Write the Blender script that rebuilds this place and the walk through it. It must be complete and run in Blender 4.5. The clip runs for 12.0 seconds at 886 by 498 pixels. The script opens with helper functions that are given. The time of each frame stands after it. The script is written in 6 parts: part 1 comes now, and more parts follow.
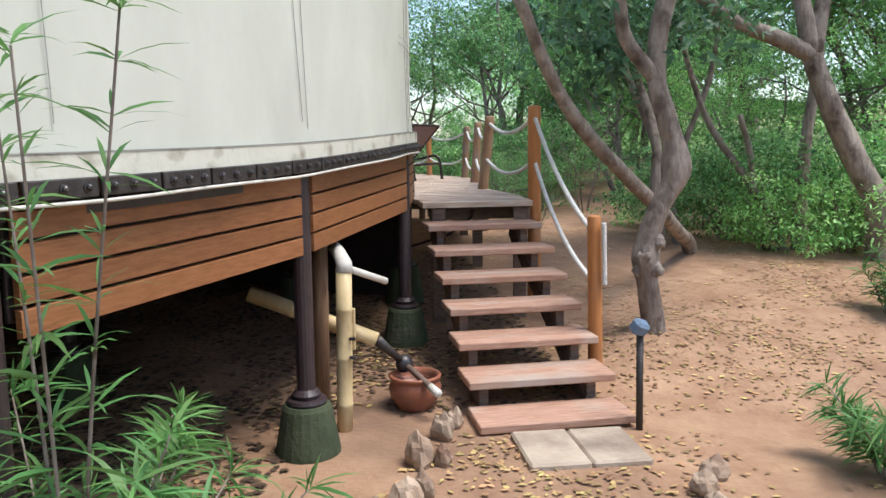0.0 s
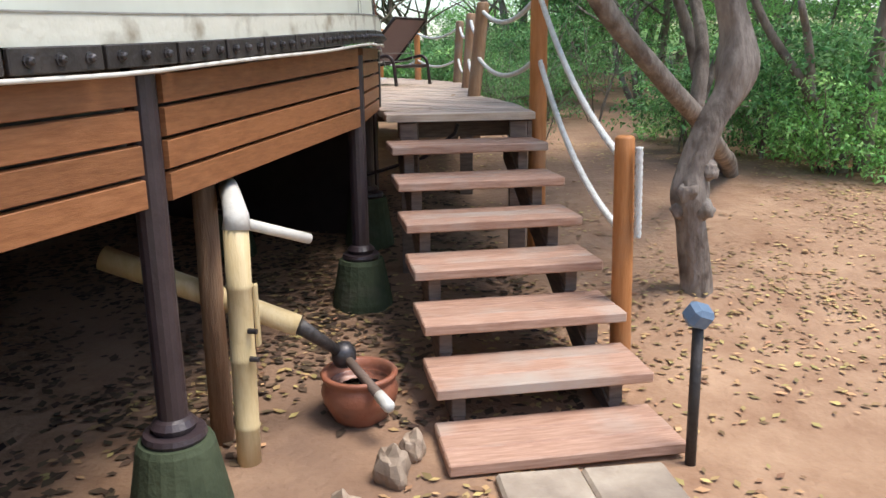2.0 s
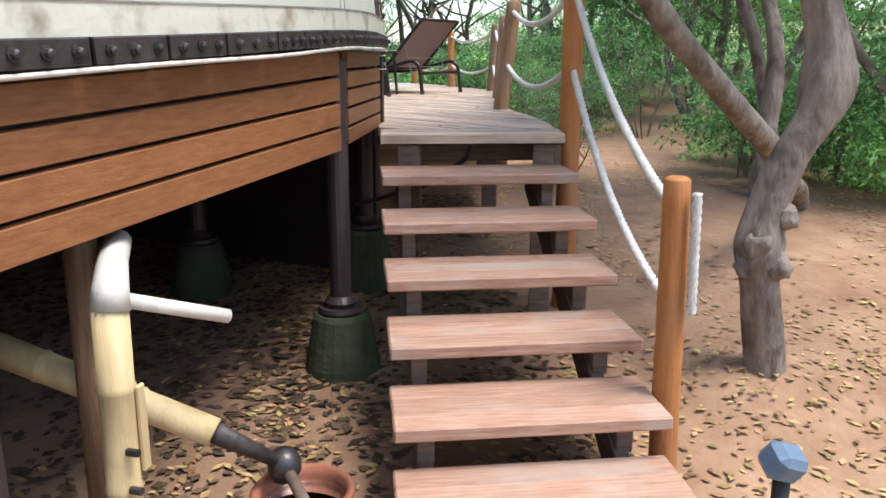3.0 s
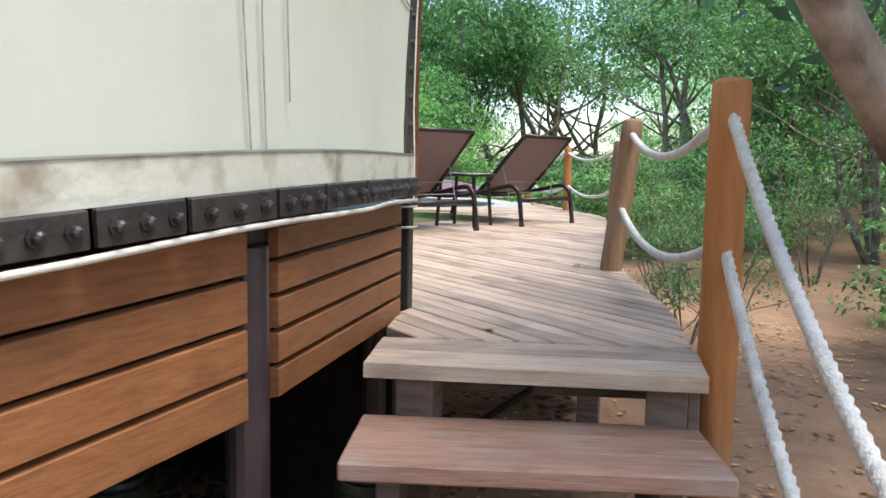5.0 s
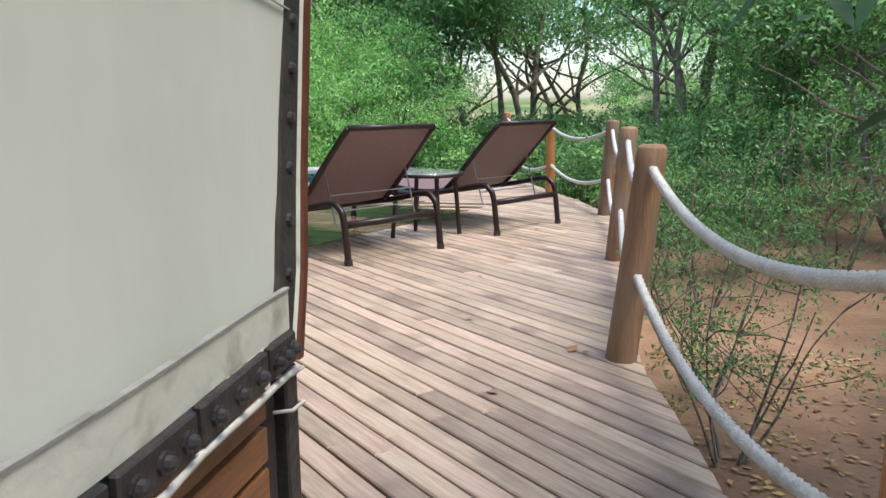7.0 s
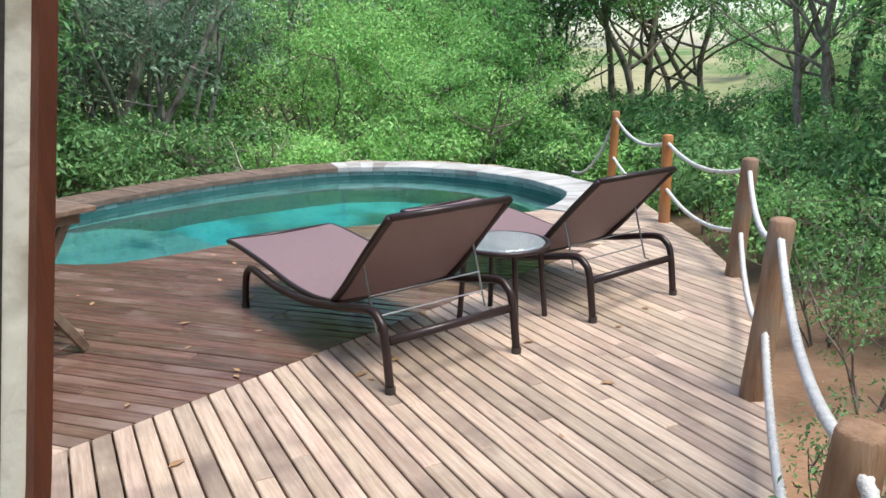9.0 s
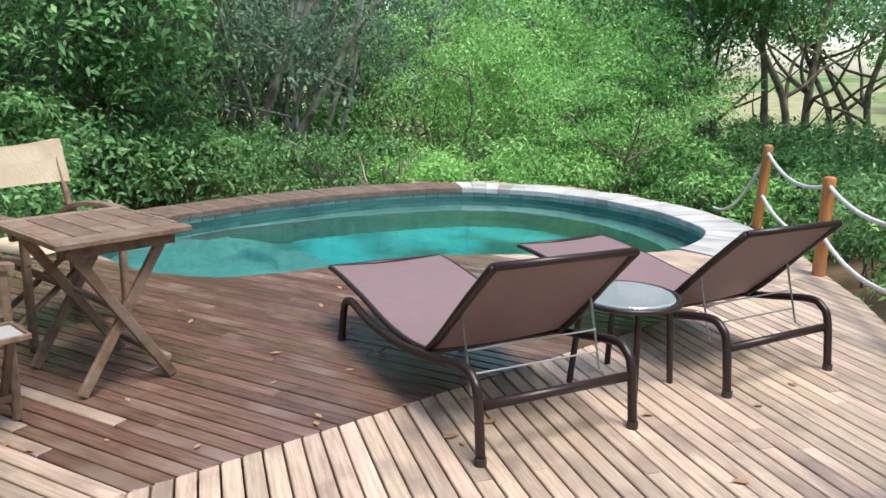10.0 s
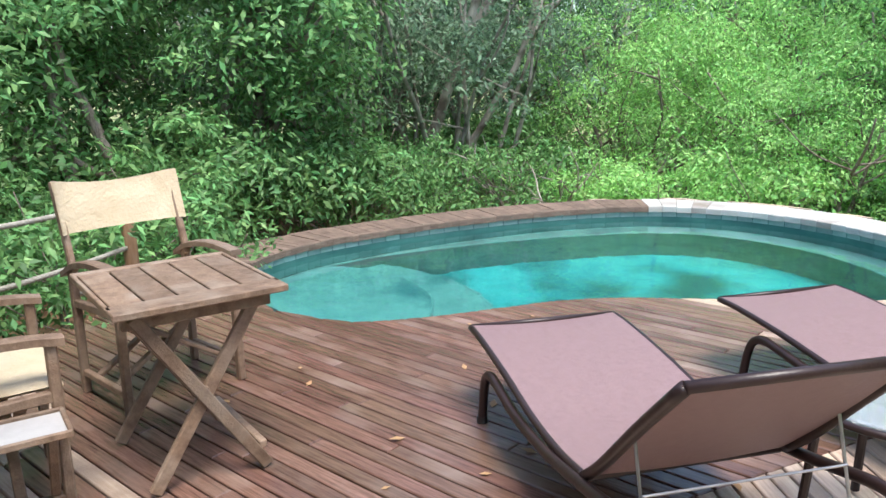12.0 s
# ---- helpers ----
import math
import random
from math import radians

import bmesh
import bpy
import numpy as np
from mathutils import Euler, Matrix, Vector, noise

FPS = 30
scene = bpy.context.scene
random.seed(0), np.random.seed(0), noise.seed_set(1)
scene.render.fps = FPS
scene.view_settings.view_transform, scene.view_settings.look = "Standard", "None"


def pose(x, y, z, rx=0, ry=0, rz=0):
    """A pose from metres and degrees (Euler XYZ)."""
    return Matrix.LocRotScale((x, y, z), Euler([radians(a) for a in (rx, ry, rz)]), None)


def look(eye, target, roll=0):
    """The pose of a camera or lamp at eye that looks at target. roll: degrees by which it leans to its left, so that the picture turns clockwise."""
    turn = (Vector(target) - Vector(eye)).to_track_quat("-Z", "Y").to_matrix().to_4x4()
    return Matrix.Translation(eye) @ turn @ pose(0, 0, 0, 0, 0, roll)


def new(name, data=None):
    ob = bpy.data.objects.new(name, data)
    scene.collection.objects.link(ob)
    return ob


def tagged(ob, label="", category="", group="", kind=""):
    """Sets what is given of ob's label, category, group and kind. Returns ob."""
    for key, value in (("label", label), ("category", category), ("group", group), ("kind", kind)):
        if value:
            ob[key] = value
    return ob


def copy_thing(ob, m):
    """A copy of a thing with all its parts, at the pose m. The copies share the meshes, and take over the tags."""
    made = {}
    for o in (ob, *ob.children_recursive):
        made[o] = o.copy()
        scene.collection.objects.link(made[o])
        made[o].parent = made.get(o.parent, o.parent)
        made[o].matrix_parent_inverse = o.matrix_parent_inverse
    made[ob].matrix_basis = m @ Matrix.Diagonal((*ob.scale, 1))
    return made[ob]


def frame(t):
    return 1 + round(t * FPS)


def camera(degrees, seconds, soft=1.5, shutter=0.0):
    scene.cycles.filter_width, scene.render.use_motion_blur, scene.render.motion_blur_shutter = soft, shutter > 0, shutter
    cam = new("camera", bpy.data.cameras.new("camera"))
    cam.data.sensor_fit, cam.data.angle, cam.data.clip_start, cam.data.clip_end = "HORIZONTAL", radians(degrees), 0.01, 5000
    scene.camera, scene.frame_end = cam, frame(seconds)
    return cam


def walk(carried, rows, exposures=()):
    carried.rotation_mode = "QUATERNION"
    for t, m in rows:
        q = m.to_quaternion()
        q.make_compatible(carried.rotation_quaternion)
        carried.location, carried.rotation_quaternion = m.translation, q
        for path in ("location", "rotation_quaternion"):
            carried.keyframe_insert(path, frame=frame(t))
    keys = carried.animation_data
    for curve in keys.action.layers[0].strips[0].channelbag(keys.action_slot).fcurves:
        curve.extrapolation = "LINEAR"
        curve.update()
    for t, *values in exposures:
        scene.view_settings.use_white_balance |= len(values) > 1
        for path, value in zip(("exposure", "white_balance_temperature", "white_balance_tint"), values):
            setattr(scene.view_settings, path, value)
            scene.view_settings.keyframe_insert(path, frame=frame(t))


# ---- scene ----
cam = camera(59.7, 12.0)
PATH = [
    (0, (0.233, 0.442, 1.654), (0.14, 2.425, 1.405), -0.7),
    (0.5, (0.146, 0.78, 1.59), (0.204, 2.741, 1.197), -0.9),
    (1, (0.222, 1.132, 1.58), (0.23, 3.105, 1.253), -1.3),
    (1.5, (0.283, 1.508, 1.62), (0.23, 3.489, 1.348), 0.2),
    (2, (0.343, 1.916, 1.583), (0.242, 3.855, 1.102), -0.7),
    (2.5, (0.447, 2.339, 1.579), (0.294, 4.248, 1.003), -0.1),
    (3, (0.482, 2.762, 1.597), (0.268, 4.694, 1.127), 0.2),
    (3.5, (0.504, 3.215, 1.75), (0.232, 5.179, 1.487), -0.9),
    (3.7, (0.531, 3.411, 1.752), (0.205, 5.377, 1.578), -0.5),
    (5.5, (0.529, 4.786, 1.813), (-0.046, 6.688, 1.586), 0.9),
    (6, (0.421, 5.09, 1.927), (-0.127, 7.001, 1.702), -0.3),
    (6.5, (0.358, 5.305, 2.059), (-0.136, 7.222, 1.771), -0.1),
    (7, (0.333, 5.648, 2.129), (-0.167, 7.55, 1.765), -0.2),
    (8.8, (0.156, 6.754, 2.628), (-0.538, 8.566, 2.142), -1.1),
    (9, (0.148, 6.84, 2.647), (-0.602, 8.628, 2.155), -0.6),
    (9.5, (0.116, 7.033, 2.663), (-0.764, 8.757, 2.16), 0.3),
    (10, (0.038, 7.246, 2.683), (-1.008, 8.888, 2.226), 1.3),
    (10.5, (0.005, 7.466, 2.706), (-1.281, 8.941, 2.295), 1.3),
    (11, (-0.043, 7.689, 2.707), (-1.557, 8.938, 2.322), 1.5),
    (11.5, (-0.186, 7.855, 2.674), (-1.768, 9.005, 2.258), 0.5),
    (12, (-0.423, 8.063, 2.695), (-1.838, 9.404, 2.248), -1.0),
]
EXPOSURES = [(0, 1.20), (2.5, 1.34), (3.5, 1.50), (5.5, 1.40), (7, 1.14), (9, 1.22), (10, 1.25), (11, 1.52), (12, 1.64)]
walk(cam, [(t, look(eye, target, roll)) for t, eye, target, roll in PATH], EXPOSURES)

# ---- world, sun, exposure ----
SUN_AZ, SUN_EL = radians(105), radians(68)
world = bpy.data.worlds.new("world")
scene.world = world
world.use_nodes = True
_wn = world.node_tree
_sky = _wn.nodes.new("ShaderNodeTexSky")
_sky.sky_type = 'NISHITA'
_sky.sun_disc = False
_sky.sun_elevation = SUN_EL
_sky.sun_rotation = SUN_AZ
_sky.dust_density = 1.4
_sky.air_density = 1.0
_wn.links.new(_sky.outputs["Color"], _wn.nodes["Background"].inputs["Color"])
_wn.nodes["Background"].inputs["Strength"].default_value = 0.13
sun_data = bpy.data.lights.new("sun", 'SUN')
sun_data.energy = 1.75
sun_data.angle = radians(24)
sun_data.color = (1.0, 0.965, 0.91)
sun = new("sun", sun_data)
_sd = Vector((math.sin(SUN_AZ) * math.cos(SUN_EL), math.cos(SUN_AZ) * math.cos(SUN_EL), math.sin(SUN_EL)))
sun.matrix_world = look((0, 0, 30), Vector((0, 0, 30)) - _sd)


# ---- materials ----
def mat(name, c1, c2=None, rough=0.7, scale=6.0, bump=0.15, bump_scale=60.0, stretch=(1, 1, 1), vary=0.15, metal=0.0,
        spec=0.4, c3=None, c3_scale=1.2, c3_amount=(0.5, 0.7), island=False, hue=0.0, trans=0.0):
    """A two-scale noise material with grain, blotches and relief."""
    m = bpy.data.materials.new(name)
    m.use_nodes = True
    nt = m.node_tree
    N, L = nt.nodes, nt.links
    b = N["Principled BSDF"]
    co = N.new("ShaderNodeTexCoord")
    mp = N.new("ShaderNodeMapping")
    mp.inputs["Scale"].default_value = stretch
    L.new(co.outputs["Object"], mp.inputs["Vector"])
    vec = mp.outputs["Vector"]
    if island:
        rnd = N.new("ShaderNodeNewGeometry").outputs["Random Per Island"]
    else:
        rnd = N.new("ShaderNodeObjectInfo").outputs["Random"]
    off = N.new("ShaderNodeVectorMath")
    off.operation = 'ADD'
    cmb = N.new("ShaderNodeCombineXYZ")
    mul = N.new("ShaderNodeMath")
    mul.operation = 'MULTIPLY'
    mul.inputs[1].default_value = 37.0 if not island else 0.0
    L.new(rnd, mul.inputs[0])
    for k in range(3):
        L.new(mul.outputs[0], cmb.inputs[k])
    L.new(vec, off.inputs[0])
    L.new(cmb.outputs[0], off.inputs[1])
    n1 = N.new("ShaderNodeTexNoise")
    n1.inputs["Scale"].default_value = scale
    n1.inputs["Detail"].default_value = 6
    n1.inputs["Roughness"].default_value = 0.65
    L.new(off.outputs[0], n1.inputs["Vector"])
    ramp = N.new("ShaderNodeValToRGB")
    ramp.color_ramp.elements[0].position = 0.3
    ramp.color_ramp.elements[1].position = 0.72
    ramp.color_ramp.elements[0].color = (*c1, 1)
    ramp.color_ramp.elements[1].color = (*(c2 or c1), 1)
    L.new(n1.outputs["Fac"], ramp.inputs["Fac"])
    col = ramp.outputs["Color"]
    if c3:
        n2 = N.new("ShaderNodeTexNoise")
        n2.inputs["Scale"].default_value = c3_scale
        n2.inputs["Detail"].default_value = 5
        off2 = N.new("ShaderNodeVectorMath")
        off2.operation = 'ADD'
        L.new(co.outputs["Object"], off2.inputs[0])
        L.new(cmb.outputs[0], off2.inputs[1])
        L.new(off2.outputs[0], n2.inputs["Vector"])
        mr = N.new("ShaderNodeMapRange")
        mr.inputs["From Min"].default_value, mr.inputs["From Max"].default_value = c3_amount
        L.new(n2.outputs["Fac"], mr.inputs["Value"])
        mx = N.new("ShaderNodeMix")
        mx.data_type = 'RGBA'
        L.new(mr.outputs["Result"], mx.inputs["Factor"])
        L.new(col, mx.inputs[6])
        mx.inputs[7].default_value = (*c3, 1)
        col = mx.outputs[2]
    if vary or hue:
        hs = N.new("ShaderNodeHueSaturation")
        v = N.new("ShaderNodeMapRange")
        v.inputs["To Min"].default_value, v.inputs["To Max"].default_value = 1 - vary, 1 + vary
        L.new(rnd, v.inputs["Value"])
        L.new(v.outputs["Result"], hs.inputs["Value"])
        if hue:
            h = N.new("ShaderNodeMapRange")
            h.inputs["To Min"].default_value, h.inputs["To Max"].default_value = 0.5 - hue, 0.5 + hue
            m2 = N.new("ShaderNodeMath")
            m2.operation = 'FRACT'
            m3 = N.new("ShaderNodeMath")
            m3.operation = 'MULTIPLY'
            m3.inputs[1].default_value = 7.31
            L.new(rnd, m3.inputs[0])
            L.new(m3.outputs[0], m2.inputs[0])
            L.new(m2.outputs[0], h.inputs["Value"])
            L.new(h.outputs["Result"], hs.inputs["Hue"])
        L.new(col, hs.inputs["Color"])
        col = hs.outputs["Color"]
    L.new(col, b.inputs["Base Color"])
    b.inputs["Roughness"].default_value = rough
    b.inputs["Metallic"].default_value = metal
    b.inputs["Specular IOR Level"].default_value = spec
    if bump:
        n3 = N.new("ShaderNodeTexNoise")
        n3.inputs["Scale"].default_value = bump_scale
        n3.inputs["Detail"].default_value = 4
        L.new(off.outputs[0], n3.inputs["Vector"])
        bp = N.new("ShaderNodeBump")
        bp.inputs["Strength"].default_value = bump
        bp.inputs["Distance"].default_value = 0.02
        L.new(n3.outputs["Fac"], bp.inputs["Height"])
        L.new(bp.outputs["Normal"], b.inputs["Normal"])
    if trans:
        out = N["Material Output"]
        tr = N.new("ShaderNodeBsdfTranslucent")
        L.new(col, tr.inputs["Color"])
        ms = N.new("ShaderNodeMixShader")
        ms.inputs["Fac"].default_value = trans
        L.new(b.outputs[0], ms.inputs[1])
        L.new(tr.outputs[0], ms.inputs[2])
        L.new(ms.outputs[0], out.inputs["Surface"])
    return m


M_CANVAS = mat("canvas", (0.56, 0.57, 0.485), (0.635, 0.645, 0.555), 0.85, 2.2, 0.1, 9, stretch=(1.3, 1.3, 0.7), vary=0.02, c3=(0.47, 0.46, 0.40), c3_scale=1.1, c3_amount=(0.52, 0.9))
M_HEM = mat("canvas_hem", (0.58, 0.57, 0.475), (0.66, 0.65, 0.55), 0.85, 5, 0.2, 30, vary=0.02, c3=(0.30, 0.26, 0.19), c3_scale=8, c3_amount=(0.52, 0.72))
M_SEAM = mat("seam", (0.25, 0.24, 0.22), (0.46, 0.45, 0.41), 0.9, 12, 0)
M_SKIRT = mat("stained_plank", (0.19, 0.072, 0.026), (0.32, 0.135, 0.055), 0.5, 9, 0.12, 40, stretch=(1.2, 1.2, 10), vary=0.2, c3=(0.11, 0.045, 0.02), c3_scale=3.5, c3_amount=(0.6, 0.85))
M_DECK = mat("deck_dry", (0.39, 0.27, 0.192), (0.64, 0.51, 0.395), 0.55, 5, 0.25, 30, stretch=(1.0, 14, 14), vary=0.22, c3=(0.24, 0.175, 0.14), c3_scale=2.6, c3_amount=(0.50, 0.72), hue=0.008)
M_WET = mat("deck_wet", (0.085, 0.044, 0.031), (0.235, 0.132, 0.098), 0.15, 5, 0.08, 30, stretch=(1.0, 14, 14), vary=0.26, c3=(0.27, 0.19, 0.155), c3_scale=1.7, c3_amount=(0.53, 0.72), spec=0.6, hue=0.01)
M_TREAD = mat("tread_wood", (0.30, 0.155, 0.10), (0.52, 0.33, 0.24), 0.7, 6, 0.25, 30, stretch=(1.2, 14, 14), vary=0.12, c3=(0.42, 0.34, 0.28), c3_scale=3, c3_amount=(0.5, 0.75))
M_FASCIA = mat("fascia_wood", (0.11, 0.075, 0.058), (0.24, 0.17, 0.13), 0.8, 6, 0.25, 30, stretch=(1.2, 1.2, 10), vary=0.15)
M_POST = mat("orange_post", (0.36, 0.135, 0.038), (0.52, 0.22, 0.075), 0.55, 5, 0.2, 25, stretch=(6, 6, 0.8), vary=0.06, c3=(0.36, 0.2, 0.11), c3_scale=3, c3_amount=(0.55, 0.8))
M_LOG = mat("weathered_log", (0.22, 0.115, 0.06), (0.38, 0.235, 0.14), 0.7, 5, 0.3, 25, stretch=(7, 7, 0.8), vary=0.12, c3=(0.26, 0.21, 0.16), c3_scale=4, c3_amount=(0.5, 0.75))
M_ROPE = mat("rope", (0.55, 0.53, 0.49), (0.76, 0.74, 0.70), 0.9, 30, 0.4, 200, vary=0.05)
M_ROPE2 = mat("old_rope", (0.25, 0.23, 0.19), (0.42, 0.39, 0.33), 0.9, 30, 0.4, 200, vary=0.05)
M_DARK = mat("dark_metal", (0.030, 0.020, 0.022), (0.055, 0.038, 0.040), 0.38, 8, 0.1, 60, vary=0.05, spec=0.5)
M_BLACK = mat("black_strap", (0.022, 0.018, 0.016), (0.06, 0.05, 0.045), 0.5, 14, 0.2, 60, vary=0.15)
M_BOLT = mat("bolt_metal", (0.05, 0.045, 0.045), (0.11, 0.1, 0.1), 0.4, 20, 0.1, 60, metal=0.6)
M_PIPE = mat("white_cord", (0.50, 0.47, 0.41), (0.70, 0.67, 0.6), 0.7, 10, 0.1, 60, vary=0.03, c3=(0.3, 0.25, 0.19), c3_scale=9, c3_amount=(0.6, 0.8))
M_CONC = mat("green_concrete", (0.030, 0.042, 0.020), (0.065, 0.080, 0.042), 0.85, 6, 0.3, 40, vary=0.05, c3=(0.09, 0.085, 0.06), c3_scale=4, c3_amount=(0.6, 0.8))
M_BAMBOO = mat("bamboo", (0.50, 0.36, 0.17), (0.66, 0.52, 0.30), 0.45, 5, 0.1, 30, stretch=(5, 5, 1), vary=0.05, c3=(0.30, 0.19, 0.08), c3_scale=5, c3_amount=(0.62, 0.8))
M_TERRA = mat("terracotta", (0.26, 0.09, 0.05), (0.36, 0.14, 0.08), 0.4, 8, 0.15, 40, vary=0.02, c3=(0.10, 0.06, 0.045), c3_scale=4, c3_amount=(0.5, 0.8))
M_STONE = mat("rough_rock", (0.24, 0.16, 0.105), (0.44, 0.34, 0.25), 0.85, 5, 0.5, 18, vary=0.15, c3=(0.2, 0.12, 0.08), c3_scale=4, c3_amount=(0.5, 0.75))
M_SLAB = mat("paving_slab", (0.34, 0.27, 0.20), (0.48, 0.40, 0.31), 0.85, 4, 0.35, 30, vary=0.1, c3=(0.22, 0.17, 0.13), c3_scale=3.5, c3_amount=(0.5, 0.75))
M_COPING = mat("pale_coping", (0.41, 0.40, 0.38), (0.60, 0.585, 0.56), 0.8, 3, 0.3, 40, vary=0.08, c3=(0.24, 0.20, 0.17), c3_scale=1.5, c3_amount=(0.5, 0.75))
M_TILE = mat("pool_wall_tile", (0.04, 0.13, 0.125), (0.085, 0.215, 0.195), 0.35, 4, 0.1, 40, vary=0.15, c3=(0.025, 0.085, 0.085), c3_scale=2.5, c3_amount=(0.5, 0.75))
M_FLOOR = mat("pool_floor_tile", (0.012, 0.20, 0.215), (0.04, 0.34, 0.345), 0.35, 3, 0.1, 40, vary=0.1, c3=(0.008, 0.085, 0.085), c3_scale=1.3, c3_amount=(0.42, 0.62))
M_STEP = mat("pool_step_tile", (0.045, 0.165, 0.165), (0.09, 0.255, 0.24), 0.35, 4, 0.1, 40, vary=0.1, c3=(0.015, 0.10, 0.11), c3_scale=2.2, c3_amount=(0.56, 0.75))
M_RISER = mat("pool_riser_tile", (0.015, 0.055, 0.06), (0.035, 0.10, 0.10), 0.35, 4, 0.1, 40, vary=0.1)
M_RIMTILE = mat("rim_tile", (0.24, 0.34, 0.32), (0.38, 0.47, 0.44), 0.4, 9, 0.1, 40, vary=0.2)
M_SLING = mat("mauve_sling", (0.245, 0.16, 0.16), (0.30, 0.195, 0.195), 0.42, 40, 0.25, 700, vary=0.03, trans=0.12)
M_FRAME = mat("brown_frame", (0.022, 0.012, 0.011), (0.036, 0.02, 0.018), 0.35, 10, 0.05, 80, vary=0.05)
M_STEEL = mat("thin_steel", (0.35, 0.34, 0.33), (0.5, 0.49, 0.48), 0.35, 10, 0, metal=0.8)
M_TEAK = mat("weathered_teak", (0.13, 0.08, 0.052), (0.28, 0.19, 0.13), 0.6, 7, 0.25, 40, stretch=(3, 3, 3), vary=0.2, c3=(0.32, 0.26, 0.205), c3_scale=5, c3_amount=(0.5, 0.8))
M_CLOTH = mat("beige_canvas", (0.52, 0.42, 0.28), (0.62, 0.52, 0.37), 0.9, 6, 0.3, 60, vary=0.04, c3=(0.42, 0.32, 0.2), c3_scale=7, c3_amount=(0.58, 0.8))
M_TRAY = mat("grey_tray", (0.34, 0.33, 0.33), (0.44, 0.43, 0.42), 0.5, 6, 0.1, 60)
M_TRIM = mat("red_wood_trim", (0.075, 0.022, 0.012), (0.13, 0.040, 0.02), 0.4, 8, 0.15, 40, stretch=(6, 6, 0.8), vary=0.04)
M_SOIL = mat("sandy_soil", (0.26, 0.143, 0.082), (0.42, 0.266, 0.164), 0.95, 3.5, 0.6, 25, vary=0.0, c3=(0.19, 0.115, 0.075), c3_scale=0.55, c3_amount=(0.48, 0.68))
M_MEADOW = mat("dry_meadow", (0.22, 0.22, 0.09), (0.46, 0.40, 0.22), 0.95, 0.8, 0.6, 8, vary=0.0, c3=(0.10, 0.18, 0.04), c3_scale=0.12, c3_amount=(0.4, 0.6))
M_BARK = mat("grey_bark", (0.15, 0.115, 0.09), (0.36, 0.30, 0.25), 0.9, 14, 1.0, 26, stretch=(1, 1, 0.4), vary=0.12, c3=(0.08, 0.055, 0.04), c3_scale=6, c3_amount=(0.52, 0.72))
M_BARK2 = mat("pale_bark", (0.24, 0.21, 0.17), (0.46, 0.42, 0.36), 0.9, 9, 0.6, 22, stretch=(1, 1, 0.35), vary=0.15, c3=(0.10, 0.08, 0.06), c3_scale=4, c3_amount=(0.5, 0.7))
M_LEAF_D = mat("dark_leaf", (0.052, 0.131, 0.066), (0.122, 0.256, 0.116), 0.4, 3, 0, island=True, vary=0.55, hue=0.025, trans=0.32, spec=0.35)
M_LEAF_M = mat("mid_leaf", (0.115, 0.258, 0.089), (0.230, 0.432, 0.156), 0.45, 3, 0, island=True, vary=0.55, hue=0.025, trans=0.36, spec=0.3)
M_LEAF_L = mat("light_leaf", (0.270, 0.551, 0.155), (0.422, 0.727, 0.257), 0.5, 3, 0, island=True, vary=0.4, hue=0.02, trans=0.4)
M_LEAF_G = mat("grey_leaf", (0.124, 0.215, 0.128), (0.247, 0.370, 0.224), 0.36, 3, 0, island=True, vary=0.55, hue=0.025, trans=0.34, spec=0.3)
M_LEAF_N = mat("narrow_leaf", (0.09, 0.22, 0.06), (0.16, 0.34, 0.10), 0.5, 3, 0, island=True, vary=0.25, hue=0.02, trans=0.35)
M_LITTER = mat("dry_leaf", (0.23, 0.125, 0.06), (0.50, 0.36, 0.15), 0.8, 3, 0, island=True, vary=0.5, hue=0.03)
# leaf colour darkened to carry the shade under the platform
M_SHADE_LITTER = mat("leaf_mould", (0.045, 0.029, 0.018), (0.15, 0.095, 0.055), 0.9, 3, 0, island=True, vary=0.5, hue=0.02)

M_WATER = bpy.data.materials.new("pool_water")
M_WATER.use_nodes = True
_nt = M_WATER.node_tree
_b = _nt.nodes["Principled BSDF"]
_b.inputs["Base Color"].default_value = (0.62, 0.92, 0.95, 1)
_b.inputs["Roughness"].default_value = 0.0
_b.inputs["IOR"].default_value = 1.33
_b.inputs["Transmission Weight"].default_value = 1.0
_n = _nt.nodes.new("ShaderNodeTexNoise")
_n.inputs["Scale"].default_value = 3.5
_n.inputs["Detail"].default_value = 3
_bp = _nt.nodes.new("ShaderNodeBump")
_bp.inputs["Strength"].default_value = 0.12
_bp.inputs["Distance"].default_value = 0.05
_tc = _nt.nodes.new("ShaderNodeTexCoord")
_nt.links.new(_tc.outputs["Object"], _n.inputs["Vector"])
_nt.links.new(_n.outputs["Fac"], _bp.inputs["Height"])
_nt.links.new(_bp.outputs["Normal"], _b.inputs["Normal"])
M_GLASS = bpy.data.materials.new("table_glass")
M_GLASS.use_nodes = True
_b = M_GLASS.node_tree.nodes["Principled BSDF"]
_b.inputs["Base Color"].default_value = (0.82, 0.88, 0.9, 1)
_b.inputs["Roughness"].default_value = 0.04
_b.inputs["Transmission Weight"].default_value = 0.75


